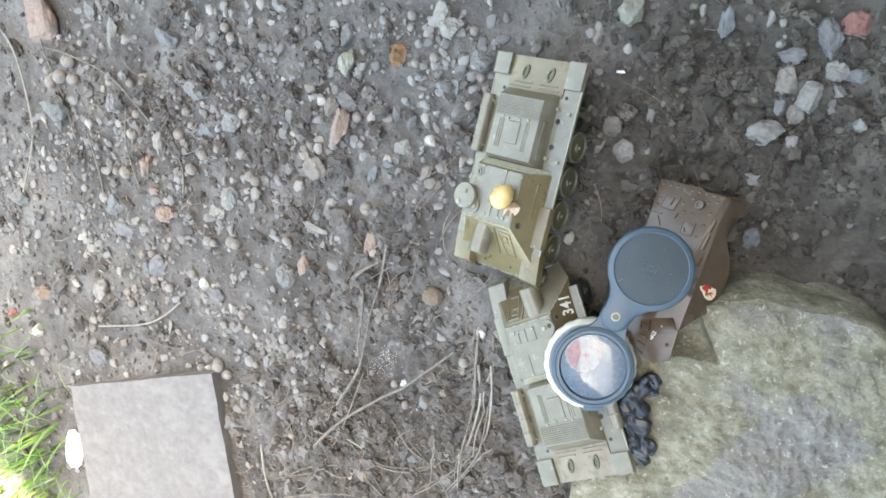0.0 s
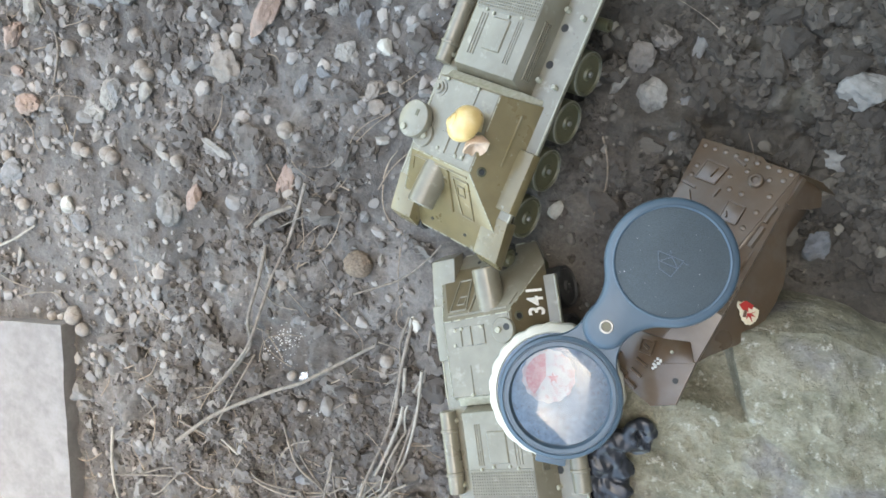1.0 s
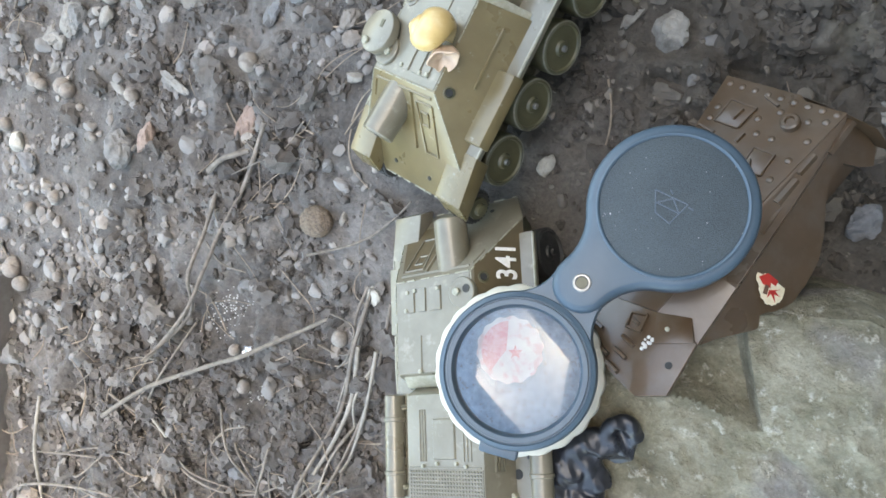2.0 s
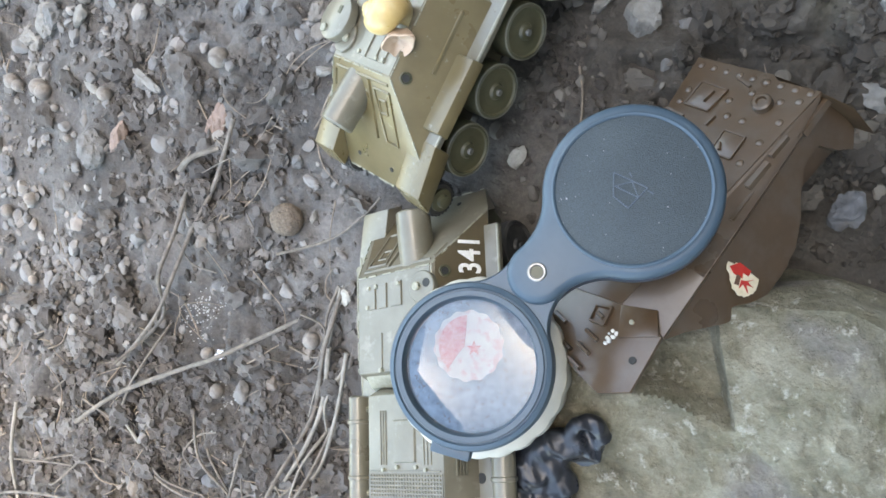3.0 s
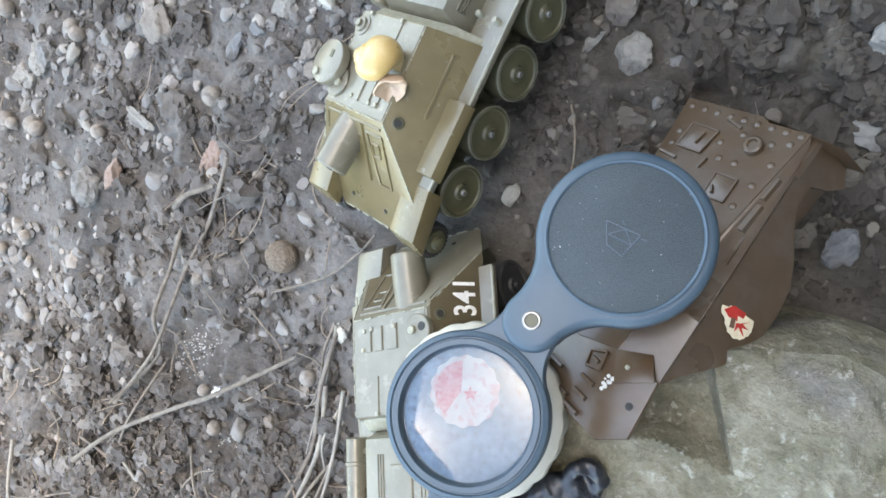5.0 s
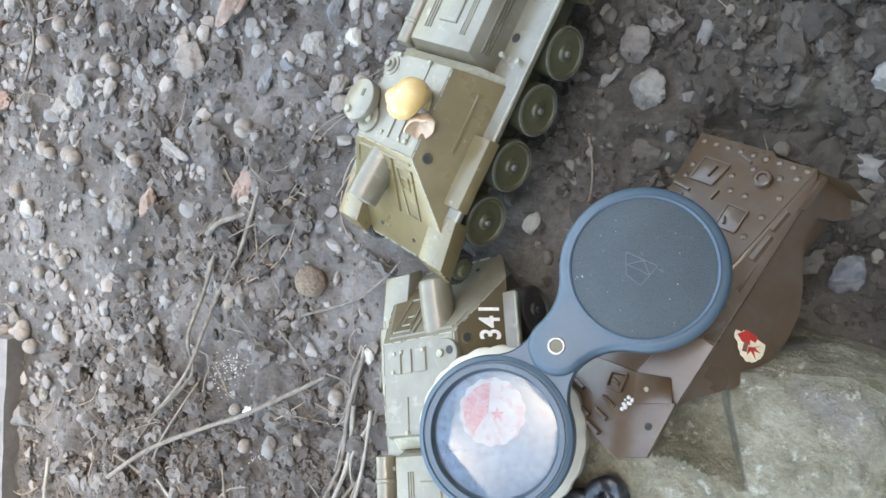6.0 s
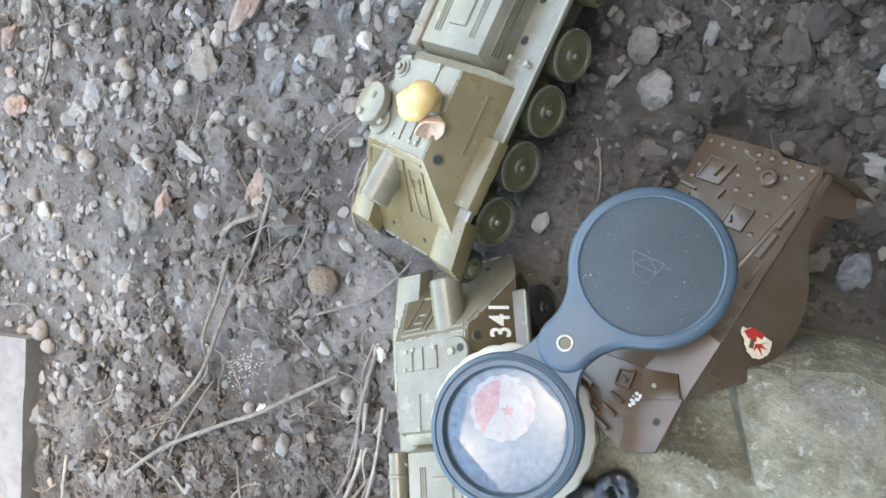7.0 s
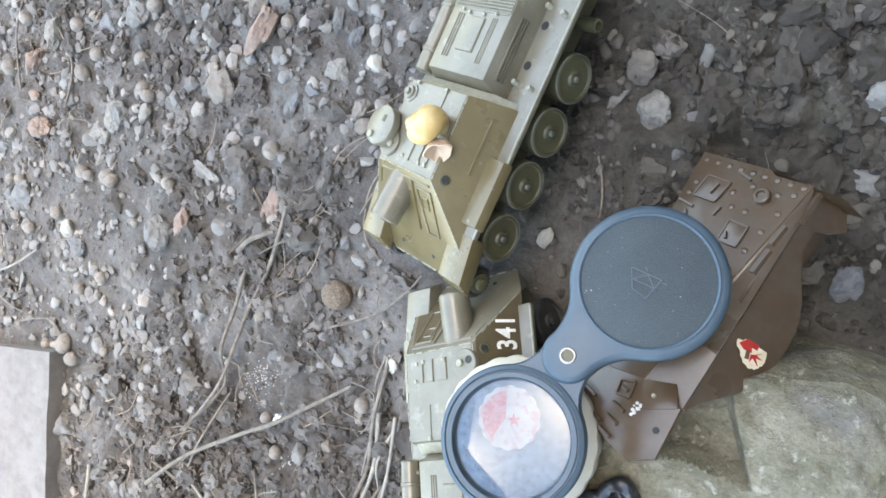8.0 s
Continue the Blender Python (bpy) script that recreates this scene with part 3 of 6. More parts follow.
    # paint rubbed off along the edges
    R8 = [(-19.5, -25, 47.5), (19.5, -25, 47.5), (19.4, 13, 47.5), (-19.4, 13, 47.5), (31.9, -47.9, 26.9), (-31.9, -47.9, 26.9), (22.6, -61, 15.1), (-22.6, -61, 15.1)]
    for i, (p, q) in enumerate(((0, 1), (1, 2), (3, 0), (1, 4), (0, 5), (6, 7))):
        bm = bmesh.new()
        rng = random.Random(i + len(label))
        a, b = Vector(R8[p]) * 0.001, Vector(R8[q]) * 0.001
        t = 0.02
        while t < 0.97:
            u = min(t + rng.uniform(0.04, 0.22), 0.98)
            tube(bm, [a.lerp(b, t), a.lerp(b, (t + u) / 2), a.lerp(b, u)], rng.uniform(0.00022, 0.00042), 6, 0.8, 0.3, i)
            t = u + rng.uniform(0.0, 0.10)
        part("worn_edge", bm, WORN, upper)
    for s in (-1, 1):
        bm = bmesh.new()
        tube(bm, mm((s * 36.9, -40, 28.7), (s * 36.9, 20, 28.7), (s * 36.9, 92.6, 28.7)), 0.0005, 6, 1.0, 0.5, 5)
        part("worn_edge", bm, WORN, car)
    # nose plate: driver's hood, hatch outlines, bolt holes
    bm = bmesh.new()
    axis = Matrix.Translation(mm((-6, -27, 39.5))[0]) @ Matrix.Rotation(radians(84), 4, "X")
    lathe(bm, [(0.0066, -0.002), (0.0070, 0.010), (0.0068, 0.0215), (0.0062, 0.0222), (0.0024, 0.0223)], 28, axis)
    part("driver_hood", bm, OLIVE_SHEEN, upper)
    bm = bmesh.new()
    lathe(bm, [(0.0012, 0.0215), (0.0012, 0.0226)], 10, axis)
    part("hood_hole", bm, HOLE_SHADE, upper)
    bm = bmesh.new()
    emboss(bm, [glacis(x, y) * 0.001 for x, y in ((7.5, -30), (17.5, -30), (18.5, -46), (11, -46))], 0.0011, 0.0006, True)
    emboss(bm, [glacis(x, y) * 0.001 for x, y in ((10, -33), (14.5, -33), (14.5, -37), (10, -37))], 0.0010, 0.0005, True)
    emboss(bm, [glacis(x, y) * 0.001 for x, y in ((4.8, -28), (4.6, -46))], 0.0016, 0.0009)
    emboss(bm, [glacis(x, y) * 0.001 for x, y in ((-17.5, -27.5), (17.5, -27.5))], 0.0012, 0.0006)
    emboss(bm, [glacis(x, y) * 0.001 for x, y in ((-18.5, -28.5), (-21, -34))], 0.0010, 0.0006)
    part("nose_hatch", bm, paint, upper)
    for x in (-12.6, 10.6):
        bm = bmesh.new()
        lathe(bm, [(0.0010, -0.0004), (0.0010, 0.0003)], 12, facing(glacis(x, -55.3), GLACIS_N))
        part("nose_hole", bm, HOLE_SHADE, upper)
    # roof: panel seams, bolts, hinge plate and round hatch
    bm = bmesh.new()
    emboss(bm, mm((6.6, 12, 47.7), (6.5, -2, 47.7)), 0.0012, 0.0005)
    part("roof_seam", bm, OLIVE_SHEEN, upper)
    for x0, x1 in ((9, 13.3), (3, 7.8), (-4.8, 1.2)):
        bm = bmesh.new()
        hexa(bm, mm((x0, -21.3, 47.5), (x1, -21.3, 47.5), (x1, -11.4, 47.5), (x0, -11.4, 47.5)), mm((x0 + .3, -21, 48.4), (x1 - .3, -21, 48.4), (x1 - .3, -11.7, 48.4), (x0 + .3, -11.7, 48.4)))
        part("roof_flap", bm, OLIVE_SHEEN, upper)
    bm = bmesh.new()
    lathe(bm, [(0.0062, -0.001), (0.0062, 0.0009), (0.0058, 0.0013), (0.0003, 0.0013)], 30, pose(-0.0155, -0.0168, 0.0477))
    plate_ob = part("hinge_plate", bm, OLIVE_SHEEN, upper)
    bm = bmesh.new()
    lathe(bm, [(0.0017, 0.0), (0.0017, 0.0003)], 16, pose(-0.0180, -0.0180, 0.0489))
    part("hinge_hole", bm, HOLE_SHADE, plate_ob)
    bm = bmesh.new()
    pegs(bm, pose(-0.0135, -0.0172, 0.0488), 0.0016, 0.0016)
    part("hinge_bolt", bm, WORN, plate_ob)
    if not number:
        bm = bmesh.new()
        lathe(bm, [(0.0060, -0.0048), (0.0060, -0.0012), (0.0090, -0.0010), (0.0092, 0.0020), (0.0089, 0.0026), (0.0084, 0.0028), (0.0003, 0.0028)], 40, pose(-0.0210, -0.0115, 0.0503))
        hatch = part("roof_hatch", bm, OLIVE_SHEEN, car)
        bm = bmesh.new()
        pegs(bm, pose(-0.0246, -0.0168, 0.0531), 0.0017, 0.0012)
        part("hatch_pin", bm, WORN, hatch)
        bm = bmesh.new()
        box(bm, -0.0204, -0.0186, -0.0098, -0.0066, 0.0525, 0.05335)
        part("hatch_slot", bm, OLIVE_DARK, hatch)
    bm = bmesh.new()
    lathe(bm, [(0.0042, -0.001), (0.0042, 0.0008), (0.0030, 0.0010), (0.0028, 0.0020), (0.0016, 0.0022), (0.0014, 0.0034)], 24, pose(-0.0162, 0.0068, 0.0474))
    part("roof_boss", bm, OLIVE_SHEEN, upper)
    for x, y in ((8.5, -20.4), (12.4, -20.0), (13.3, -12.6), (-3.4, -20), (6.6, 12.2), (-13, 12)):
        bm = bmesh.new()
        pegs(bm, pose(x * 0.001, y * 0.001, 0.0480), 0.0009, 0.0011)
        part("roof_bolt", bm, WORN, upper)
    # pale joint strip, then the engine deck with grille mesh and panel
    bm = bmesh.new()
    hexa(bm, mm((-30, 12.2, 28), (30, 12.2, 28), (30, 18.5, 28), (-30, 18.5, 28)), mm((-19.5, 12.6, 44.5), (19.5, 12.6, 44.5), (22, 18, 38), (-22, 18, 38)))
    bevel(bm, 0.0007)
    part("bulkhead_joint", bm, WORN, car, "scuffed pale joint strip")
    bm = bmesh.new()
    hexa(bm, mm((-23.5, 15, 28.4), (21.6, 15, 28.4), (21.6, 70, 28.4), (-23.5, 70, 28.4)), mm((-18.8, 21.1, 43.4), (18.8, 21.1, 43.4), (18.8, 63.7, 43.4), (-18.8, 63.7, 43.4)))
    bevel(bm, 0.0009)
    deck = part("engine_deck", bm, OLIVE_SHEEN, car)
    bm = bmesh.new()
    box(bm, -0.0183, 0.0183, 0.0500, 0.0630, 0.0426, 0.0437)
    for i in range(25):
        for j in range(9):
            x, y = -0.0172 + i * 0.00143, 0.0508 + j * 0.00142
            hexa(bm, [(x - .0005, y - .0005, .0436), (x + .0005, y - .0005, .0436), (x + .0005, y + .0005, .0436), (x - .0005, y + .0005, .0436)],
                 [(x - .0003, y - .0003, .0442), (x + .0003, y - .0003, .0442), (x + .0003, y + .0003, .0442), (x - .0003, y + .0003, .0442)])
    part("radiator_grille", bm, OLIVE_SHEEN, deck)
    bm = bmesh.new()
    hexa(bm, mm((-6, 30.5, 43.2), (5.5, 30.5, 43.2), (5.5, 46.5, 43.2), (-6, 46.5, 43.2)), mm((-5.4, 31.1, 44.2), (4.9, 31.1, 44.2), (4.9, 45.9, 44.2), (-5.4, 45.9, 44.2)))
    bevel(bm, 0.0004)
    part("deck_panel", bm, OLIVE_SHEEN, deck)
    for x, y in ((-6, 47.8), (3.4, 47.8), (-10.6, 48.8), (10.6, 48.8)):
        bm = bmesh.new()
        pegs(bm, pose(x * 0.001, y * 0.001, 0.0434), 0.0008, 0.0012)
        part("deck_stud", bm, WORN, deck)
    for p, q in [((-17.5, 49.3), (17.5, 49.3))] + [((x, 27), (x, 47)) for x in (-13, -11.3, -9.6, 9.4, 10.7, 12.0)]:
        bm = bmesh.new()
        emboss(bm, mm((*p, 43.4), (*q, 43.4)), 0.0008, 0.0004)
        part("deck_rib", bm, OLIVE_SHEEN, deck)
    for s in (-1, 1):
        bm = bmesh.new()
        for k in range(4):
            t = 0.34 + 0.085 * k
            x, z = 18.8 + (2.8 if s > 0 else 4.7) * t, 43.4 - 15 * t
            n = Vector((s * 0.97, 0, 0.22))
            a, b = Vector(mm((s * x, 23.5, z))[0]), Vector(mm((s * x, 51, z))[0])
            w = Vector((0, 0, 0.0004))
            hexa(bm, [a - w - n * 0.0006, b - w - n * 0.0006, b + w - n * 0.0006, a + w - n * 0.0006], [a - w + n * 0.0010, b - w + n * 0.0010, b + w + n * 0.0010, a + w + n * 0.0010])
        part("side_vent", bm, OLIVE_SHEEN, deck)
        for x, y, r in ((24.4, 34.8, 1.9), (24.4, 52.5, 1.9), (26.5, 69, 1.2)):
            bm = bmesh.new()
            lathe(bm, [(r * 0.001, 0.0), (r * 0.001, 0.00035)], 18, pose(s * x * 0.001, y * 0.001, 0.0288))
            part("mount_hole", bm, HOLE_SHADE, car)
        for x, y in ((22.9, 26.6), (32.6, 25.6), (22.9, 60.4), (32.6, 58.4)):
            bm = bmesh.new()
            pegs(bm, pose(s * x * 0.001, y * 0.001, 0.0287), 0.0013, 0.0030)
            part("mount_peg", bm, WORN, car)
    for s in ((-1, 1) if right_muffler else (-1,)):
        bm = bmesh.new()
        lathe(bm, [(0.0030, -0.0215), (0.0042, -0.0210), (0.0043, -0.012), (0.0048, -0.0117), (0.0048, -0.0105), (0.0043, -0.0102), (0.0043, 0.010), (0.0048, 0.0103),
                   (0.0048, 0.0115), (0.0043, 0.0118), (0.0042, 0.0208), (0.0030, 0.0215)], 24, Matrix.Translation((s * 0.0362, 0.0414, 0.0315)) @ Matrix.Rotation(radians(90), 4, "X"))
        part("muffler", bm, OLIVE_SHEEN, car)
    # rear slope with two oval ports and ribs
    tail_paint = TAN_WORN if number else paint
    bm = bmesh.new()
    hexa(bm, mm((-23.6, 67, 28.4), (23.6, 67, 28.4), (23.6, 93.2, 28.4), (-23.6, 93.2, 28.4)), mm((-23.4, 70, 30.2), (23.4, 70, 30.2), (23.4, 93, 29.4), (-23.4, 93, 29.4)))
    bevel(bm, 0.0005)
    tail = part("tail_plate", bm, tail_paint, car)
    # raised ovals coloured dark for the shade inside recessed ports
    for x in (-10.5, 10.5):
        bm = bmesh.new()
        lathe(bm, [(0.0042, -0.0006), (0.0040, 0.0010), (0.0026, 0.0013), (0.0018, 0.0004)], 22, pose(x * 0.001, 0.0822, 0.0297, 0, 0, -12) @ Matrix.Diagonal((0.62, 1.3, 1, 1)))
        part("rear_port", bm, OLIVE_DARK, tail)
    for x0, x1, y in ((-22, -4, 72), (3, 20, 72), (-18, -3, 75), (4, 18, 75)):
        bm = bmesh.new()
        emboss(bm, mm((x0, y, 30.0), (x1, y, 30.0)), 0.0012, 0.0010)
        part("tail_rib", bm, tail_paint, tail)
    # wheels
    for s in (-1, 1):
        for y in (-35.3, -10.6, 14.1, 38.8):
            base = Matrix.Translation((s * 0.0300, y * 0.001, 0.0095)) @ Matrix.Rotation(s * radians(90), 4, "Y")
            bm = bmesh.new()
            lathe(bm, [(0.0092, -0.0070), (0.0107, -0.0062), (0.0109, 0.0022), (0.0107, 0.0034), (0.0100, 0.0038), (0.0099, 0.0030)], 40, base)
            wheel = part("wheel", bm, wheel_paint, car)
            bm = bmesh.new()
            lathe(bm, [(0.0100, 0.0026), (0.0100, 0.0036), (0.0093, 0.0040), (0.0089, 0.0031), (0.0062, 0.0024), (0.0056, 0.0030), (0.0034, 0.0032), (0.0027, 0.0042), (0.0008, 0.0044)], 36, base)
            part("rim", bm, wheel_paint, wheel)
            bm = bmesh.new()
            lathe(bm, [(0.01075, 0.0032), (0.01065, 0.0037), (0.01035, 0.0039), (0.01025, 0.0036)], 40, base, cap=False)
            part("rim_edge", bm, RUBBED if wheel_paint is OLIVE_DARK else wheel_paint, wheel)
            bm = bmesh.new()
            pegs(bm, base @ Matrix.Translation((0, 0, 0.0040)), 0.0013, 0.0016)
            part("axle_end", bm, AXLE if wheel_paint is OLIVE_DARK else wheel_paint, wheel)
    if extra_idlers:
        for s in (-1, 1):
            base = Matrix.Translation((s * 0.0300, -0.0570, 0.0105)) @ Matrix.Rotation(s * radians(90), 4, "Y")
            bm = bmesh.new()
            for i in range(26):
                for j in range(5):
                    a = 2 * math.pi * (i + 0.5 * (j % 2)) / 26
                    c = base @ Matrix.Rotation(a, 4, "Z") @ Matrix.Translation((0.0066, 0, -0.006 + j * 0.0019))
                    hexa(bm, [c @ Vector(v) for v in ((0, -.0006, -.0006), (0, .0006, -.0006), (0, .0006, .0006), (0, -.0006, .0006))],
                         [c @ Vector(v) for v in ((.0008, -.0003, -.0004), (.0008, .0003, -.0004), (.0008, .0003, .0004), (.0008, -.0003, .0004))])
            lathe(bm, [(0.0064, -0.0072), (0.0067, -0.0066), (0.0067, 0.0020), (0.0062, 0.0026)], 30, base)
            idler = part("drive_roller", bm, RUBBER, car, "knobbly black rubber roller")
            bm = bmesh.new()
            lathe(bm, [(0.0048, 0.0020), (0.0046, 0.0038), (0.0028, 0.0042), (0.0024, 0.0058), (0.0008, 0.0062)], 24, base)
            part("rim", bm, wheel_paint, idler)
            bm = bmesh.new()
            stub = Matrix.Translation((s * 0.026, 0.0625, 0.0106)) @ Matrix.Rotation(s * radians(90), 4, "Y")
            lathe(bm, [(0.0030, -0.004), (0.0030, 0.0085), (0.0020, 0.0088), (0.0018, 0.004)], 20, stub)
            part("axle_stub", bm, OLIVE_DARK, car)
    if number:
        cu = bpy.data.curves.new("number", "FONT")
        cu.body, cu.size, cu.extrude, cu.offset = number, 0.0126, 0.00012, 0.00022
        cu.align_x, cu.align_y = "CENTER", "CENTER"
        cu.space_character = 1.06
        tmp = bpy.data.objects.new("number", cu)
        scene.collection.objects.link(tmp)
        me = bpy.data.meshes.new_from_object(tmp.evaluated_get(bpy.context.evaluated_depsgraph_get()))
        bpy.data.objects.remove(tmp)
        me.materials.append(NUMBER_WHITE)
        txt = new("number", me)
        txt.parent = upper
        p = side(27.6, -28.9, 0.35, -1) * 0.001
        out = Vector((-0.857, 0, 0.516))
        along = Vector((0, -1, 0))
        up = out.cross(along)
        txt.matrix_basis = Matrix.Translation(p) @ Matrix((along, up, out)).transposed().to_4x4() @ Matrix.Diagonal((0.76, 0.98, 1, 1))
        tagged(txt, "stencilled white number")
        bm = bmesh.new()
        q = [side(x, y, 0.12, -1) * 0.001 for x, y in ((20.2, -6), (31.6, -6), (31.7, -46.8), (20.2, -27))]
        low = [v - out * 0.0004 for v in q]
        hexa(bm, low, q)
        part("dark_side_patch", bm, PATCH, upper, "brown patch painted behind the number")
        bm = bmesh.new()
        q = [glacis(x, y, 0.12) * 0.001 for x, y in ((5, -29.5), (18.8, -29.5), (29, -46.5), (24, -53), (9, -53))]
        hexa(bm, [v - GLACIS_N * 0.0004 for v in q], q)
        part("nose_patch", bm, PATCH, upper, "brown camouflage patch")
    return car


UP = Matrix(((0.9024, 0.2645, -0.3402, -0.1242), (-0.1951, 0.9547, 0.2248, -0.0857), (0.3843, -0.1365, 0.9131, 0.0170), (0, 0, 0, 1)))
make_carrier(Matrix.Translation(UP.translation) @ UP.to_quaternion().to_matrix().to_4x4(), "olive toy armoured carrier tilted on its wheels, one muffler lost", "", False)
LOW = Matrix(((-0.8972, 0.3143, -0.3102, -0.1014), (-0.3738, -0.9145, 0.1547, -0.2045), (-0.2350, 0.2547, 0.9380, 0.0186), (0, 0, 0, 1)))
# dark wheels made black here, partly to carry the deep shade around them
make_carrier(Matrix.Translation(LOW.translation) @ LOW.to_quaternion().to_matrix().to_4x4(), "scuffed olive toy armoured carrier numbered 341, leaning on the rock", "341", True, False, OLIVE_SHEEN, RUBBER)


# ---------- brown toy hull ----------
BX, BY = Vector((0.898, -0.174, 0.404)), Vector((0.214, 0.903, -0.3675))
BZ = BX.cross(BY).normalized()
BX = BY.cross(BZ).normalized()
BY = BZ.cross(BX)
BROWN_M = Matrix((BX, BY, BZ)).transposed().to_4x4()
BROWN_M.translation = Vector((-0.0264, -0.180, 0.074)) - 0.026 * BX


def make_brown_hull():
    hull = holder("toy_hull_shell", BROWN_M, "empty brown plastic toy vehicle hull propped against the rock", "toy part")

    def slab(name, pts, depth, parent=hull, mat=BROWN, label=""):
        """A plate of even thickness under a polygon given in millimetres."""
        p = [Vector(v) * 0.001 for v in pts]
        n = (p[1] - p[0]).cross(p[2] - p[0]).normalized() * depth * 0.001
        if n.z < 0:
            n = -n
        bm = bmesh.new()
        hexa(bm, [v - n for v in p], p)
        bevel(bm, 0.0004)
        return part(name, bm, mat, parent, label)

    # roof tapering to the nose, with a stepped tail edge
    roof = slab("roof_plate", [(-14, 14, 0), (13.3, 14.8, 0), (42, 102.8, 0), (27, 105, 0), (24.4, 107, 0), (-5.2, 110.7, 0)], 2.0)
    nose = slab("nose_plate", [(-12, -5, -1.0), (19.2, -15, -1.6), (29.3, -10.3, -1.4), (31.0, 9.6, -0.3), (13.3, 14.8, 0), (-14, 14, 0)], 2.0)
    facet = slab("corner_facet", [(13.5, 14.6, 0.5), (17.5, 4.0, 0.2), (30.3, 9.3, 0.1), (25.0, 17.6, -1.6)], 0.9)
    shoulder = slab("shoulder_plate", [(13.3, 14.8, -0.2), (30.5, 10.0, -3.0), (40.5, 99, -8), (42, 102.6, -0.3)], 1.8)
    # side wall with its worn lower edge and wheel opening
    outline = [(9, -5), (9, -3), (40, -5), (100, -8), (106, -12), (104.5, -23), (99, -27), (95, -22), (92, -15.5), (84, -14.5), (76, -19), (68, -25), (60, -29), (50, -30), (38, -29), (26, -22), (16, -11)]

    def wall_x(y, z):
        return 30.0 + (y - 9) * 0.112 + 0.45 * (-8 - z)

    bm = bmesh.new()
    hexa(bm, [Vector((wall_x(y, z) - 1.6, y, z - 1.0)) * 0.001 for y, z in outline], [Vector((wall_x(y, z), y, z)) * 0.001 for y, z in outline])
    bmesh.ops.triangulate(bm, faces=[f for f in bm.faces if len(f.verts) > 4])
    part("side_wall", bm, BROWN, hull)
    bm = bmesh.new()
    hexa(bm, mm((-14, 14, -26), (-12.2, 14, -26), (-3.2, 109, -24), (-5.2, 109, -24)), mm((-14, 14, -1.8), (-12.2, 14, -1.8), (-3.2, 109, -1.8), (-5.2, 109, -1.8)))
    part("side_wall", bm, BROWN, hull)
    slab("tail_plate", [(-5.2, 110.5, -0.4), (24.4, 106.8, -0.4), (42, 102.6, -0.4), (49.5, 104.5, -10), (53, 105, -24), (-4, 114, -22)], 1.6)
    # corner flange and embossed tools on the shoulder
    bm = bmesh.new()
    emboss(bm, mm((42.0, 103.2, -5.5), (39.0, 90.5, -7.0)), 0.0042, 0.0016)
    part("corner_rib", bm, BROWN, hull)

    def shoulder_point(y, t):
        f = (y - 12.8) / 88.0
        return Vector((13.3 + 28.7 * f, y, -0.2)).lerp(Vector((30.5 + 10 * f, y, -3 - 5 * f)), t)

    for y0, y1, t, w in ((66, 76, 0.40, 3.0), (78, 86, 0.30, 2.0), (54, 66, 0.72, 2.0), (67, 75, 0.80, 2.0), (34, 46, 0.5, 1.6), (84, 90, 0.62, 1.8)):
        bm = bmesh.new()
        emboss(bm, [shoulder_point(y0, t) * 0.001, shoulder_point(y1, t) * 0.001], w * 0.001, 0.0013)
        part("side_tool", bm, BROWN, shoulder)
    # roof details
    for q, bars in ((((1.4, 100.6), (11.9, 98.6), (8.7, 89.5), (-1.0, 91.0)), ((7.6, 97.2), (5.8, 92.6))), (((17.8, 83.4), (25.9, 82.0), (24.5, 73.3), (16.6, 74.5)), ((18.6, 78.2), (19.6, 75.6)))):
        bm = bmesh.new()
        hexa(bm, [Vector((x, y, -0.3)) * 0.001 for x, y in q], [Vector((x, y, 0.55)) * 0.001 for x, y in q])
        bevel(bm, 0.0004)
        plate_ob = part("hatch_plate", bm, BROWN, roof)
        bm = bmesh.new()
        emboss(bm, mm(*((x, y, 0.5) for x, y in q)), 0.0009, 0.0004, True)
        part("hatch_frame", bm, BROWN, plate_ob)
        bm = bmesh.new()
        emboss(bm, mm(*((x, y, 0.6) for x, y in bars)), 0.0012, 0.0011)
        part("hatch_bar", bm, BROWN, plate_ob)
    for x0, y0, x1, y1 in ((-6, 88, 1, 86), (-1.5, 84, 1.5, 78), (13, 104, 19, 101), (10.5, 84, 12, 88)):
        bm = bmesh.new()
        emboss(bm, mm((x0, y0, 0), (x1, y1, 0)), 0.0015, 0.0010)
        part("roof_rib", bm, BROWN, roof)
    bm = bmesh.new()
    lathe(bm, [(0.0034, -0.0005), (0.0033, 0.0022), (0.0027, 0.0026), (0.0018, 0.0026), (0.0014, 0.0018)], 20, pose(0.026, 0.095, 0))
    part("roof_boss", bm, BROWN, roof)
    spots = [(-2.5 + 5.2 * i, 107.5 - 0.75 * i) for i in range(9)] + [(36.8 - 2.9 * i, 98 - 8.4 * i) for i in range(5)] + [(-2.6 - 0.9 * i, 97 - 5 * i) for i in range(2)]
    spots += [(14, 95), (16, 89), (20.5, 99), (31, 97), (22, 88)]
    for x, y in spots:
        bm = bmesh.new()
        lathe(bm, [(0.0015, -0.0004), (0.0012, 0.00025), (0.0007, 0.0005), (0.0002, 0.00055)], 12, pose(x * 0.001, y * 0.001, 0.0))
        part("roof_rivet", bm, BROWN, roof)
    # nose details: vent slots, square boss, bolt and hole
    for x, y in ((-5.3, 2.9), (-5.8, -1.4), (8.7, 1.4), (8.0, -3.8), (7.5, -9.3), (1.2, -5.0)):
        bm = bmesh.new()
        emboss(bm, mm((x - 2.8, y + 0.9, -0.5), (x + 2.8, y - 0.9, -0.8)), 0.0017, 0.0017)
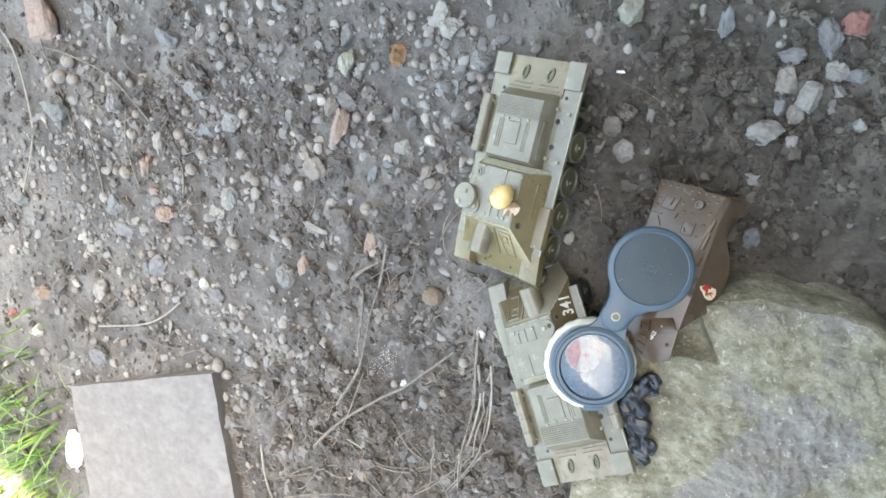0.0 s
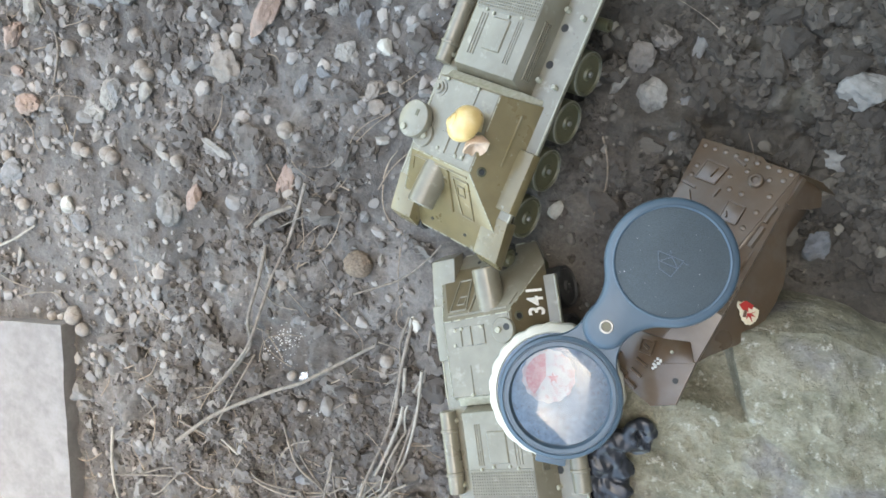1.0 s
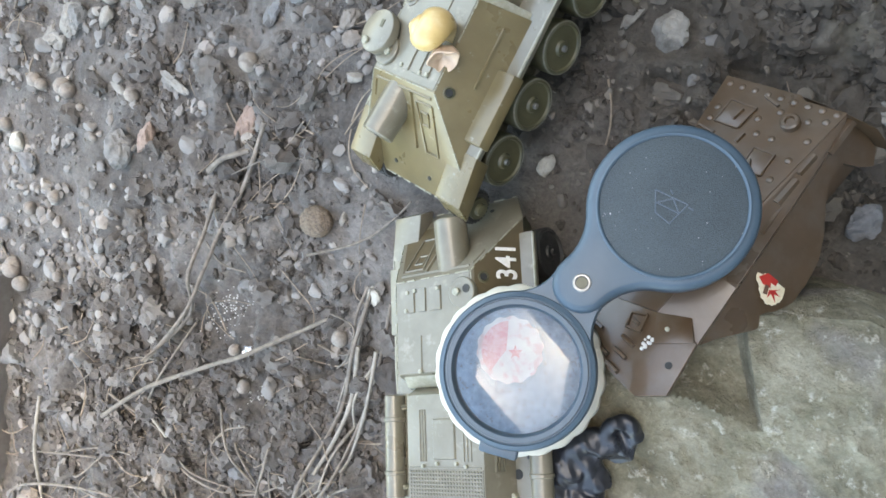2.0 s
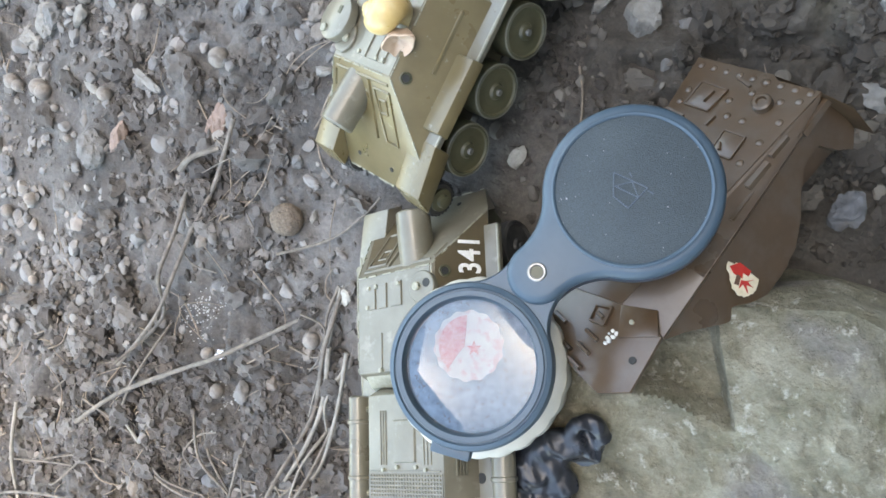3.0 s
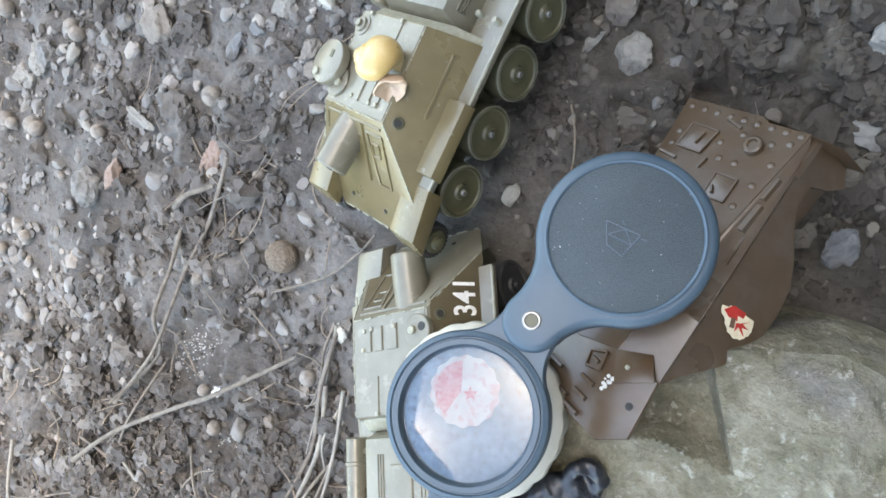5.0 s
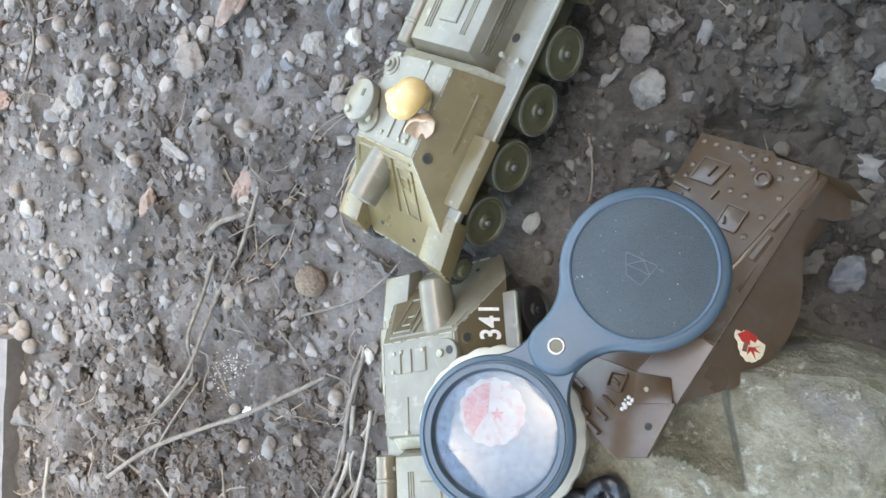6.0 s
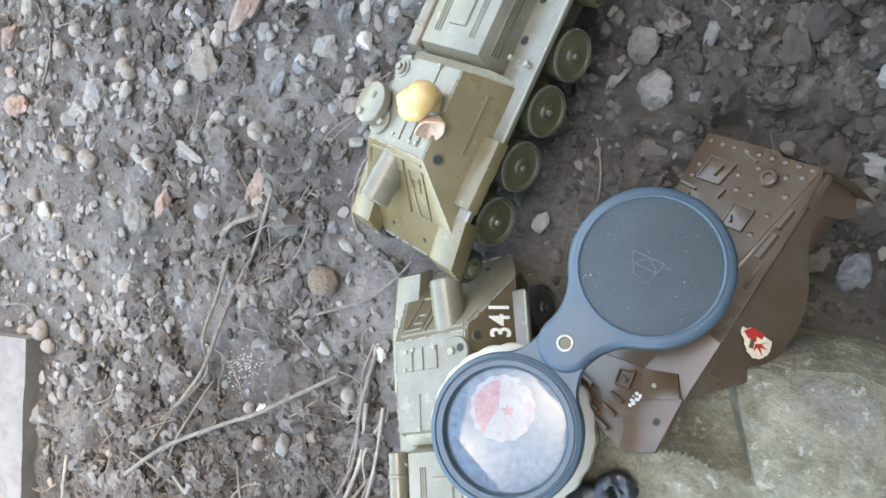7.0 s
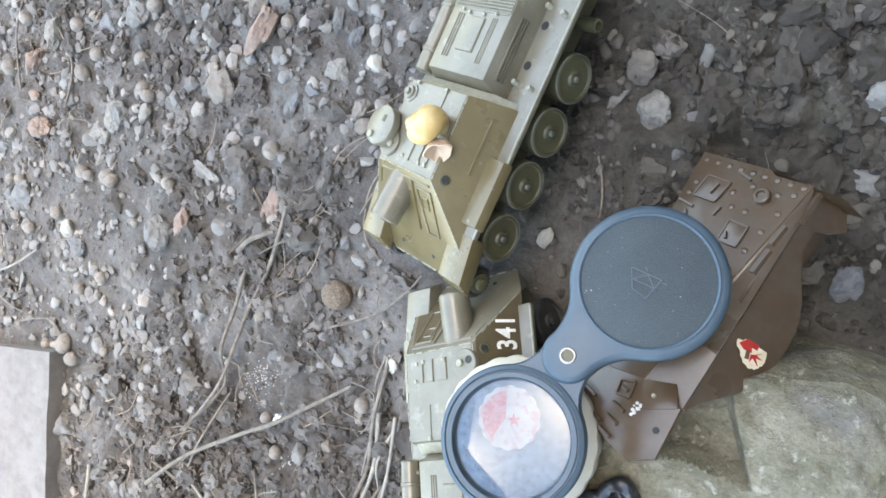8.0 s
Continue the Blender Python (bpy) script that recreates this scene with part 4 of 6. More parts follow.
        part("vent_slot", bm, BROWN, nose)
    bm = bmesh.new()
    emboss(bm, mm((5, 11.5, -0.1), (11, 12.5, -0.1), (11.2, 6, -0.3), (5.4, 6, -0.3)), 0.0012, 0.0010, True)
    emboss(bm, mm((6.8, 9.2, -0.2), (9.6, 8.2, -0.2)), 0.0016, 0.0012)
    part("square_boss", bm, BROWN, nose)
    bm = bmesh.new()
    pegs(bm, pose(0.0200, 0.0103, 0.0004), 0.0008, 0.0008)
    part("facet_bolt", bm, WORN, facet)
    bm = bmesh.new()
    lathe(bm, [(0.0013, -0.0012), (0.0013, 0.00035)], 16, pose(0.0256, -0.0008, -0.0009))
    part("bolt_hole", bm, HOLE_SHADE, nose)
    bm = bmesh.new()
    rng = random.Random(12)
    for _ in range(10):
        x, y, r = 0.0150 + rng.gauss(0, .0006), 0.0022 + rng.gauss(0, .0018), rng.uniform(.0004, .0008)
        lathe(bm, [(r, -0.0004), (r, 0.0002), (r * .6, 0.0004)], 8, pose(x, y, -0.0003))
    part("paint_chip", bm, PAPER, nose, "flecks of white paint")
    # torn round badge on the side wall
    rng = random.Random(5)
    badge_m = Matrix.Translation(mm((wall_x(41.5, -18.0) + 0.3, 41.5, -17.9))[0]) @ Matrix.Rotation(radians(65.8), 4, "Y") @ Matrix.Rotation(radians(-6), 4, "X")

    def flat(name, pts, z, mat):
        bm = bmesh.new()
        hexa(bm, [badge_m @ Vector((x * 0.001, y * 0.001, 0)) for x, y in pts], [badge_m @ Vector((x * 0.001, y * 0.001, z)) for x, y in pts])
        return part(name, bm, mat, badge if name != "badge" else hull)

    ring = []
    for i in range(40):
        a = 2 * math.pi * i / 40
        r = 6.4 * (1 + 0.05 * rng.uniform(-1, 1)) * (1.32 if abs(a - math.pi) < 0.28 else 1.0)
        ring.append((r * math.cos(a) * 1.0, r * math.sin(a) * 0.95))
    badge = flat("badge", ring, 0.00025, STICKER_CREAM)
    tagged(badge, "torn round cream and red sticker")
    flat("red_field", [(-7.6, 0.2), (-2.4, 5.0), (1.9, 5.2), (1.4, 1.2), (-1.4, 1.1), (-0.7, -0.7), (-4.7, -1.1)], 0.00038, STICKER_RED)
    flat("red_rays", [(0.9, -0.7), (4.2, 1.4), (1.9, -0.5), (5.0, -1.1), (1.9, -1.7), (4.0, -4.0), (0.5, -2.2), (-0.5, -4.2), (-0.9, -1.4)], 0.00042, STICKER_RED)
    flat("dark_print", [(-3.5, -0.5), (-1.7, -0.4), (-1.1, -3.5), (-3.1, -4.0)], 0.00044, STICKER_BROWN)
    return hull


make_brown_hull()

# ---------- folding magnifier ----------
MN = Vector((0.12, 0.22, 0.97)).normalized()
RIVET = Vector((-0.0579, -0.1585, 0.0858))


def flat_frame(target, origin):
    """A frame on the magnifier's plane: y towards target."""
    y = target - origin
    y = (y - MN * y.dot(MN)).normalized()
    x = y.cross(MN)
    m = Matrix((x, y, MN)).transposed().to_4x4()
    m.translation = origin
    return m


def paddle(R, d, r, f, n=72):
    """Outline of a disc of radius R at distance d joined by a filleted neck to a small disc of radius r at the origin."""
    a, b = R + f, r + f
    cy = (b * b - a * a + d * d) / (2 * d)
    cx = math.sqrt(max(b * b - cy * cy, 1e-9))
    ta = math.atan2(cy - d, cx)
    tb = math.atan2(cy, cx)
    pts = []
    for i in range(n + 1):  # big disc, from the right fillet round over the top to the left one
        t = ta + (math.pi - 2 * ta) * i / n
        pts.append((R * math.cos(t), d + R * math.sin(t)))
    fl0, fl1 = math.atan2(d - cy, cx), math.atan2(-cy, cx)
    for i in range(1, 12):
        t = fl0 + (fl1 - fl0) * i / 12
        pts.append((-cx + f * math.cos(t), cy + f * math.sin(t)))
    for i in range(25):
        t = (math.pi - tb) + (math.pi + 2 * tb) * i / 24
        pts.append((r * math.cos(t), r * math.sin(t)))
    for i in range(1, 12):
        t = fl1 + (fl0 - fl1) * i / 12
        pts.append((cx - f * math.cos(t), cy + f * math.sin(t)))
    return pts


def plate(bm, outline, rows):
    """Stacks insets of an outline: rows of (inset, z)."""
    n = len(outline)
    nor = []
    for i in range(n):
        ax, ay = outline[i - 1]
        bx, by = outline[(i + 1) % n]
        l = math.hypot(bx - ax, by - ay)
        nor.append(((by - ay) / l, -(bx - ax) / l))
    rings = [[bm.verts.new((x - u * k, y - v * k, z)) for (x, y), (u, v) in zip(outline, nor)] for k, z in rows]
    for a, b in zip(rings, rings[1:]):
        for i in range(n):
            bm.faces.new((a[i], a[(i + 1) % n], b[(i + 1) % n], b[i]))
    bm.faces.new(rings[0][::-1])
    bm.faces.new(rings[-1])
    return bm


def make_magnifier():
    cap_m = flat_frame(Vector((-0.0368, -0.1302, 0.074)), RIVET)
    lens_m = flat_frame(Vector((-0.0726, -0.1912, 0.0917)), RIVET)
    thing = holder("folding_magnifier", cap_m, "blue-grey folding pocket magnifier, opened, dusty leatherette cap", "magnifier")
    inv = cap_m.inverted() @ lens_m
    D = 0.0378
    shape = paddle(0.0273, D, 0.0098, 0.020)
    bm = bmesh.new()
    plate(bm, shape, [(0.0016, -0.0062), (0.0004, -0.0056), (0.0, -0.0046), (0.0003, -0.0022)])
    part("lower_cover", bm, CASE_DARK, thing)
    # solid plate between the covers, coloured dark for the shade in their gap
    bm = bmesh.new()
    plate(bm, shape, [(0.0012, -0.0024), (0.0010, 0.0012)])
    part("gap_shade", bm, CASE_DARK, thing)
    bm = bmesh.new()
    plate(bm, shape, [(0.0002, 0.0008), (0.0, 0.0030), (0.0004, 0.0046), (0.0013, 0.0056), (0.0026, 0.0060)])
    cover = part("upper_cover", bm, BLUE_CASE, thing)
    top = Matrix.Translation((0, D, 0.0060))
    bm = bmesh.new()
    lathe(bm, [(0.0241, -0.0006), (0.0241, 0.0006), (0.0236, 0.0009), (0.0231, 0.0007), (0.0227, 0.0001)], 72, top)
    part("cover_rim", bm, BLUE_CASE, cover)
    bm = bmesh.new()
    lathe(bm, [(0.0229, -0.0004), (0.0228, 0.0003), (0.0225, 0.0004)], 72, top)
    pad = part("leatherette_pad", bm, LEATHER, cover, "dark grained leatherette disc")
    bm = bmesh.new()
    z = 0.0004
    c = math.cos(radians(-25)), math.sin(radians(-25))

    def em(x, y):
        return Vector((c[0] * x - c[1] * y, D * 1000 + c[1] * x + c[0] * y, 6.0 + z * 1000)) * 0.001

    # mark's lines take the paler case blue, a painted highlight
    emboss(bm, [em(*q) for q in ((-6.4, -3.4), (0.6, -5.6), (5.4, -2.6), (1.2, 4.6))], 0.00045, 0.00030, True)
    emboss(bm, [em(*q) for q in ((-2.4, -4.4), (3.2, 1.2), (-2.0, 0.9))], 0.00045, 0.00030, True)
    emboss(bm, [em(*q) for q in ((-5.0, 1.0), (-3.4, 1.2))], 0.00045, 0.00030)
    emboss(bm, [em(*q) for q in ((2.0, 4.4), (3.4, 5.6))], 0.00045, 0.00030)
    part("pressed_mark", bm, BLUE_CASE, pad)
    bm = bmesh.new()
    lathe(bm, [(0.0030, 0.0052), (0.0030, 0.0063), (0.0027, 0.0066), (0.0022, 0.0066), (0.0020, 0.0060), (0.0019, 0.0048)], 28)
    rivet = part("rivet", bm, AXLE, thing, "hollow steel rivet")
    # dark disc closing the bore, coloured as the shade within
    bm = bmesh.new()
    lathe(bm, [(0.0019, 0.0040), (0.0019, 0.0063)], 18)
    part("rivet_bore", bm, OLIVE_DARK, rivet)
    D = 0.0360
    # lens ring and its arm, between the covers
    bm = bmesh.new()
    ctr = inv @ Matrix.Translation((0, D, 0)) @ Matrix.Diagonal((0.972, 0.972, 1, 1))
    lathe(bm, [(0.0216, -0.0030), (0.0262, -0.0034), (0.0272, -0.0022), (0.0272, 0.0022), (0.0266, 0.0036), (0.0252, 0.0042), (0.0248, 0.0036), (0.0244, 0.0036),
               (0.0241, 0.0044), (0.0224, 0.0044), (0.0218, 0.0034), (0.0216, 0.0010), (0.0216, -0.0030)], 80, ctr, cap=False)
    ring = part("lens_ring", bm, BLUE_CASE, thing)
    R, n = 0.0264, 72
    neck = paddle(R, D, 0.0098, 0.016, n)[n + 1:]
    t0 = math.atan2(neck[-1][1] - D, neck[-1][0])
    neck = neck + [(0.0245 * math.cos(t), D + 0.0245 * math.sin(t)) for t in [t0 + (-math.pi - 2 * t0) * k / 12 for k in range(13)]]
    bm = bmesh.new()
    plate(bm, neck, [(0.0004, -0.0024), (0.0, -0.0016), (0.0, 0.0020), (0.0006, 0.0030)])
    bm.transform(inv)
    part("lens_arm", bm, BLUE_CASE, thing)
    bm = bmesh.new()
    box(bm, -0.0065, 0.0065, D + 0.0250, D + 0.0290, -0.0024, 0.0022)
    bevel(bm, 0.0010)
    bm.transform(inv @ Matrix.Translation((0, D, 0)) @ Matrix.Rotation(radians(24), 4, "Z") @ Matrix.Translation((0, -D, 0)))
    part("thumb_tab", bm, BLUE_CASE, ring)
    # biconvex glass
    prof = [(0.0215 * k / 10, -(0.0026 - 0.0018 * (k / 10) ** 2)) for k in range(1, 11)] + [(0.0215 * k / 10, 0.0026 - 0.0018 * (k / 10) ** 2) for k in range(10, 0, -1)]
    bm = bmesh.new()
    lathe(bm, prof, 72, ctr)
    glass = part("lens", bm, GLASS, thing, "clear convex glass lens")
    glass.visible_shadow = False
    return lens_m @ Matrix.Translation((0, D, 0))


LENS_M = make_magnifier()


# ---------- scalloped ivory box under the lens ----------
def make_box():
    m = LENS_M @ pose(0.0018, 0.0022, -0.032, 0, 0, 20)
    thing = holder("round_box", m, "round ivory plastic lid with scalloped rim and red badge", "lid")
    bm = bmesh.new()
    n = 132
    rings = []
    for r, z, k in ((0.0290, -0.012, 0), (0.0302, -0.010, 1), (0.0310, 0.0080, 1), (0.0305, 0.0118, 0.7), (0.0290, 0.0134, 0.3), (0.0272, 0.0141, 0), (0.0268, 0.0132, 0), (0.0, 0.0132, 0)):
        rings.append([bm.verts.new(((r + k * 0.0008 * abs(math.sin(11 * 2 * math.pi * i / n)) - k * 0.0004) * math.cos(2 * math.pi * i / n), (r + k * 0.0008 * abs(math.sin(11 * 2 * math.pi * i / n)) - k * 0.0004) * math.sin(2 * math.pi * i / n), z))
                      for i in range(n)] if r else None)
    rings = [r for r in rings if r]
    for a, b in zip(rings, rings[1:]):
        for i in range(n):
            bm.faces.new((a[i], a[(i + 1) % n], b[(i + 1) % n], b[i]))
    bm.faces.new(rings[0][::-1])
    bm.faces.new(rings[-1])
    part("rim", bm, WHITE_PLASTIC, thing)
    bm = bmesh.new()
    lathe(bm, [(0.0266, 0.0130), (0.0266, 0.0136), (0.0262, 0.0138)], 60)
    face = part("face", bm, DIAL_SKY_TINT, thing, "speckled grey face, tinted blue for reflected sky")
    rng = random.Random(3)
    off = Vector(BADGE_AT)

    def flat(name, pts, z, mat):
        bm = bmesh.new()
        hexa(bm, [(x * 0.001 + off.x, y * 0.001 + off.y, 0.0137) for x, y in pts], [(x * 0.001 + off.x, y * 0.001 + off.y, 0.0139 + z) for x, y in pts])
        return part(name, bm, mat, face)

    ring = [((10.6 + 0.3 * math.cos(14 * a)) * math.cos(a), (10.6 + 0.3 * math.cos(14 * a)) * math.sin(a)) for a in [2 * math.pi * i / 84 for i in range(84)]]
    flat("badge", ring, 0.0, BADGE_PAPER)
    flat("badge_field", [(9.2 * math.cos(a), 9.2 * math.sin(a)) for a in [radians(b) for b in range(-70, 72, 8)]] + [(2.2, 3.5), (1.0, 0.5), (1.8, -3.5)], 0.00014, STICKER_PINK)
    star = []
    for i in range(10):
        a, r = math.pi * i / 5, (2.4 if i % 2 == 0 else 1.0)
        star.append((-2.0 + r * math.cos(a), 0.2 + r * math.sin(a)))
    flat("badge_star", star, 0.00018, STICKER_PINK)


BADGE_AT = (0.0039, -0.0054, 0)
make_box()


LIP_AT = (-0.1270, -0.0902, 0.0724)
SHELL_AT = (-0.1309, -0.0824, 0.0728)
BLACK_TUBES = [([(-0.033, -0.214, 0.058), (-0.037, -0.208, 0.062), (-0.043, -0.211, 0.063), (-0.043, -0.219, 0.06), (-0.038, -0.221, 0.058)],
               0.0022), ([(-0.043, -0.217, 0.06), (-0.052, -0.221, 0.062), (-0.057, -0.232, 0.06), (-0.059, -0.242, 0.058), (-0.054, -0.249, 0.058)],
               0.0036), ([(-0.06, -0.237, 0.06), (-0.052, -0.252, 0.06), (-0.047, -0.265, 0.058), (-0.043, -0.276, 0.054)],
               0.0042), ([(-0.057, -0.223, 0.06), (-0.048, -0.227, 0.062), (-0.046, -0.241, 0.059)],
               0.0022)]
BLACK_LUMPS = [(-0.056, -0.232, 0.062, 0.0065), (-0.049, -0.263, 0.058, 0.006), (-0.044, -0.218, 0.062, 0.0045), (-0.062, -0.248, 0.06, 0.005), (-0.061, -0.234, 0.059, 0.0085), (-0.053, -0.225, 0.059, 0.007), (-0.048, -0.245, 0.059, 0.0078), (-0.043, -0.262, 0.059, 0.006), (-0.04, -0.218, 0.059, 0.0055), (-0.057, -0.25, 0.059, 0.006), (-0.064, -0.244, 0.059, 0.006), (-0.047, -0.234, 0.059, 0.006)]


# ---------- yellow snail shell on the carrier's roof ----------
def make_shell(m):
    bm = bmesh.new()
    turns, steps, n = 3.6, 120, 22
    rings = []
    for i in range(steps + 1):
        t = i / steps
        a = turns * 2 * math.pi * t
        g = math.exp(2.2 * (t - 1))
        rad, thick = 0.0040 * g, 0.0050 * g
        c = Vector((rad * math.cos(a), rad * math.sin(a), 0.0092 * (1 - g)))
        ring = []
        for k in range(n):
            b = 2 * math.pi * k / n
            ring.append(bm.verts.new(c + Vector((math.cos(a) * math.cos(b), math.sin(a) * math.cos(b), math.sin(b) * 1.25)) * thick))
        rings.append(ring)
    for a, b in zip(rings, rings[1:]):
        for k in range(n):
            bm.faces.new((a[k], a[(k + 1) % n], b[(k + 1) % n], b[k]))
    bm.faces.new(rings[0][::-1])
    me_ob = part("snail_shell", bm, SHELL, None, "glossy yellow snail shell resting on the toy's roof")
    me_ob.matrix_world = m
    tagged(me_ob, category="shell")
    # flared mouth, leaning out over the roof's edge
    q = Vector((0.36, -0.72, 0.50)).to_track_quat("Z", "Y").to_matrix().to_4x4()
    lip_m = m.inverted() @ Matrix.Translation(LIP_AT) @ q
    bm = bmesh.new()
    n = 30
    rings = []
    for r, z in ((0.0030, -0.0042), (0.0040, -0.0020), (0.0047, 0.0002), (0.0050, 0.0012), (0.0046, 0.0016), (0.0036, 0.0006), (0.0022, -0.0010), (0.0006, -0.0016)):
        rings.append([bm.verts.new(lip_m @ Vector((r * f * 1.25 * math.cos(c), r * f * 1.05 * math.sin(c), z + 0.0004 * math.sin(3 * c))))
                      for c, f in ((2 * math.pi * k / n, 1 + 0.10 * math.sin(2 * math.pi * k / n * 3 + 1) + 0.06 * math.sin(2 * math.pi * k / n * 5)) for k in range(n))])
    for u, v in zip(rings, rings[1:]):
        for k in range(n):
            bm.faces.new((u[k], u[(k + 1) % n], v[(k + 1) % n], v[k]))
    bm.faces.new(rings[0][::-1])
    bm.faces.new(rings[-1])
    part("lip", bm, SHELL_LIP, me_ob, "pale pinkish shell lip")


# axis to one side, mouth turned down on the roof
sz = Vector((-0.80, 0.25, 0.55)).normalized()
st = Vector((0.42, -0.78, -0.45))
st = (st - sz * st.dot(sz)).normalized()
sr = st.cross(sz)
a = 3.6 * 2 * math.pi
sx = sr * math.cos(a) - st * math.sin(a)
SHELL_TURN = Matrix((sx, sz.cross(sx), sz)).transposed().to_4x4()
make_shell(Matrix.Translation(SHELL_AT) @ SHELL_TURN @ Matrix.Scale(1.28, 4))

# ---------- black crumpled plastic toy figure on the rock, as a plain shape ---
def make_figure():
    bm = bmesh.new()
    for i, (pts, r) in enumerate(BLACK_TUBES):
        tube(bm, pts, r * 1.5, 14, 0.7, 0.06, 40 + i)
    for x, y, z, s in BLACK_LUMPS:
        made = bmesh.ops.create_icosphere(bm, subdivisions=4, radius=1.0)["verts"]
        for v in made:
            q = v.co * 1.6 + Vector((x, y, 0)) * 300
            v.co = Vector((x, y, z)) + Vector((v.co.x * 1.15, v.co.y, v.co.z * 0.62)) * s * 1.2 * (1 + 0.30 * noise.noise(q))
    ob = part("crumpled_plastic", bm, BLACK_PLASTIC, None, "crumpled glossy black plastic toy figure on the rock, shape simplified")
    fuse = ob.modifiers.new("fuse", "REMESH")
    fuse.mode, fuse.voxel_size = "VOXEL", 0.0007
    soft = ob.modifiers.new("soft", "SMOOTH")
    soft.factor, soft.iterations = 0.5, 5
    me = bpy.data.meshes.new_from_object(ob.evaluated_get(bpy.context.evaluated_depsgraph_get()))
    ob.modifiers.clear()
    ob.data = me
    # folds pressed into the soft skin
    for v in me.vertices:
        q = v.co * 190
        v.co.z += 0.0011 * (1 - 2 * abs(noise.noise(Vector((q.x + 0.6 * q.y, q.y * 0.7, q.z)))))
    me.shade_smooth()
    tagged(ob, category="scrap")


make_figure()


# ---------- stones, pellets, twigs ----------
def make_stone(x, y, a, b, kind, seed):
    """a, b: half width and half depth in millimetres."""
    rng = random.Random(seed)
    h = min(a, b) * rng.uniform(0.65, 0.9)
    bm = bmesh.new()
    facet_stone(bm, rng, a * 0.00112, b * 0.00112, h * 0.00112, 12, 0.16, 4 if max(a, b) > 7 else 3)
    ob = part("stone", bm, STONES[kind], None, STONE_LABEL[kind])
    tagged(ob, category="stone", group="loose stones")
    ob.matrix_world = pose(x, y, gz(x, y) + h * 0.00045, rng.uniform(-12, 12), rng.uniform(-12, 12), rng.uniform(-18, 18) - 12)
    return ob


STONE_LABEL = {"grey": "grey broken stone lying on damp soil", "slate": "bluish slate chip lying on damp soil", "pale": "pale rough stone lying on damp soil",
               "white": "whitish stone chip on dark soil", "tan": "tan earthy stone on damp soil", "brick": "pinkish brick shard on gravelly soil",
               "red": "red brick fragment on the soil", "moss": "greenish mossy stone on the soil"}
STONES_1 = [(-0.441, 0.054, 11.1, 8.8, 'slate'),
            (-0.421, 0.007, 9.7, 7.5, 'slate'),
            (-0.502, 0.002, 8.0, 9.8, 'grey'),
            (-0.462, -0.033, 7.1, 12.5, 'pale'),
            (-0.481, -0.054, 7.6, 11.5, 'brick'),
            (-0.566, 0.081, 15.7, 21.6, 'brick'),
            (-0.496, 0.062, 4.6, 13.8, 'pale'),
            (-0.409, 0.055, 5.1, 9.1, 'pale'),
            (-0.414, -0.027, 9.1, 7.4, 'slate'),
            (-0.388, -0.022, 11.7, 10.0, 'grey'),
            (-0.397, -0.086, 6.8, 10.7, 'pale'),
            (-0.414, -0.097, 7.2, 6.3, 'pale'),
            (-0.519, -0.089, 9.4, 10.0, 'slate'),
            (-0.515, -0.112, 11.3, 7.5, 'slate'),
            (-0.633, -0.081, 7.6, 9.0, 'grey'),
            (-0.415, 0.069, 4.0, 4.6, 'pale'),
            (-0.513, 0.083, 5.0, 9.4, 'grey'),
            (-0.569, 0.003, 13.7, 13.1, 'grey')]
STONES_2 = [(-0.277, 0.019, 8.1, 12.6, 'moss'),
            (-0.273, 0.042, 5.7, 9.8, 'grey'),
            (-0.285, -0.031, 7.4, 16.8, 'brick'),
            (-0.292, -0.015, 6.2, 8.2, 'tan'),
            (-0.278, -0.011, 9.0, 8.1, 'grey'),
            (-0.163, 0.013, 9.1, 7.6, 'grey'),
            (-0.183, 0.039, 8.9, 8.5, 'pale'),
            (-0.192, 0.049, 6.6, 10.1, 'pale'),
            (-0.207, -0.045, 5.5, 4.7, 'white'),
            (-0.193, -0.004, 6.6, 5.4, 'grey'),
            (-0.235, -0.021, 3.2, 7.5, 'grey'),
            (-0.223, -0.03, 4.3, 7.1, 'slate'),
            (-0.243, -0.026, 5.2, 4.4, 'pale'),
            (-0.19, -0.036, 4.6, 5.8, 'grey'),
            (-0.232, -0.049, 7.1, 7.1, 'pale'),
            (-0.309, 0.004, 5.0, 5.4, 'tan'),
            (-0.199, -0.067, 5.8, 3.9, 'tan'),
            (-0.212, -0.069, 5.5, 7.1, 'tan'),
            (-0.26, -0.071, 3.2, 6.1, 'grey'),
            (-0.244, -0.062, 4.4, 4.0, 'grey'),
            (-0.31, -0.063, 9.6, 9.2, 'tan'),
            (-0.146, 0.027, 5.3, 3.8, 'grey'),
            (-0.182, -0.004, 3.8, 7.3, 'grey'),
            (-0.179, 0.009, 5.8, 5.0, 'grey')]
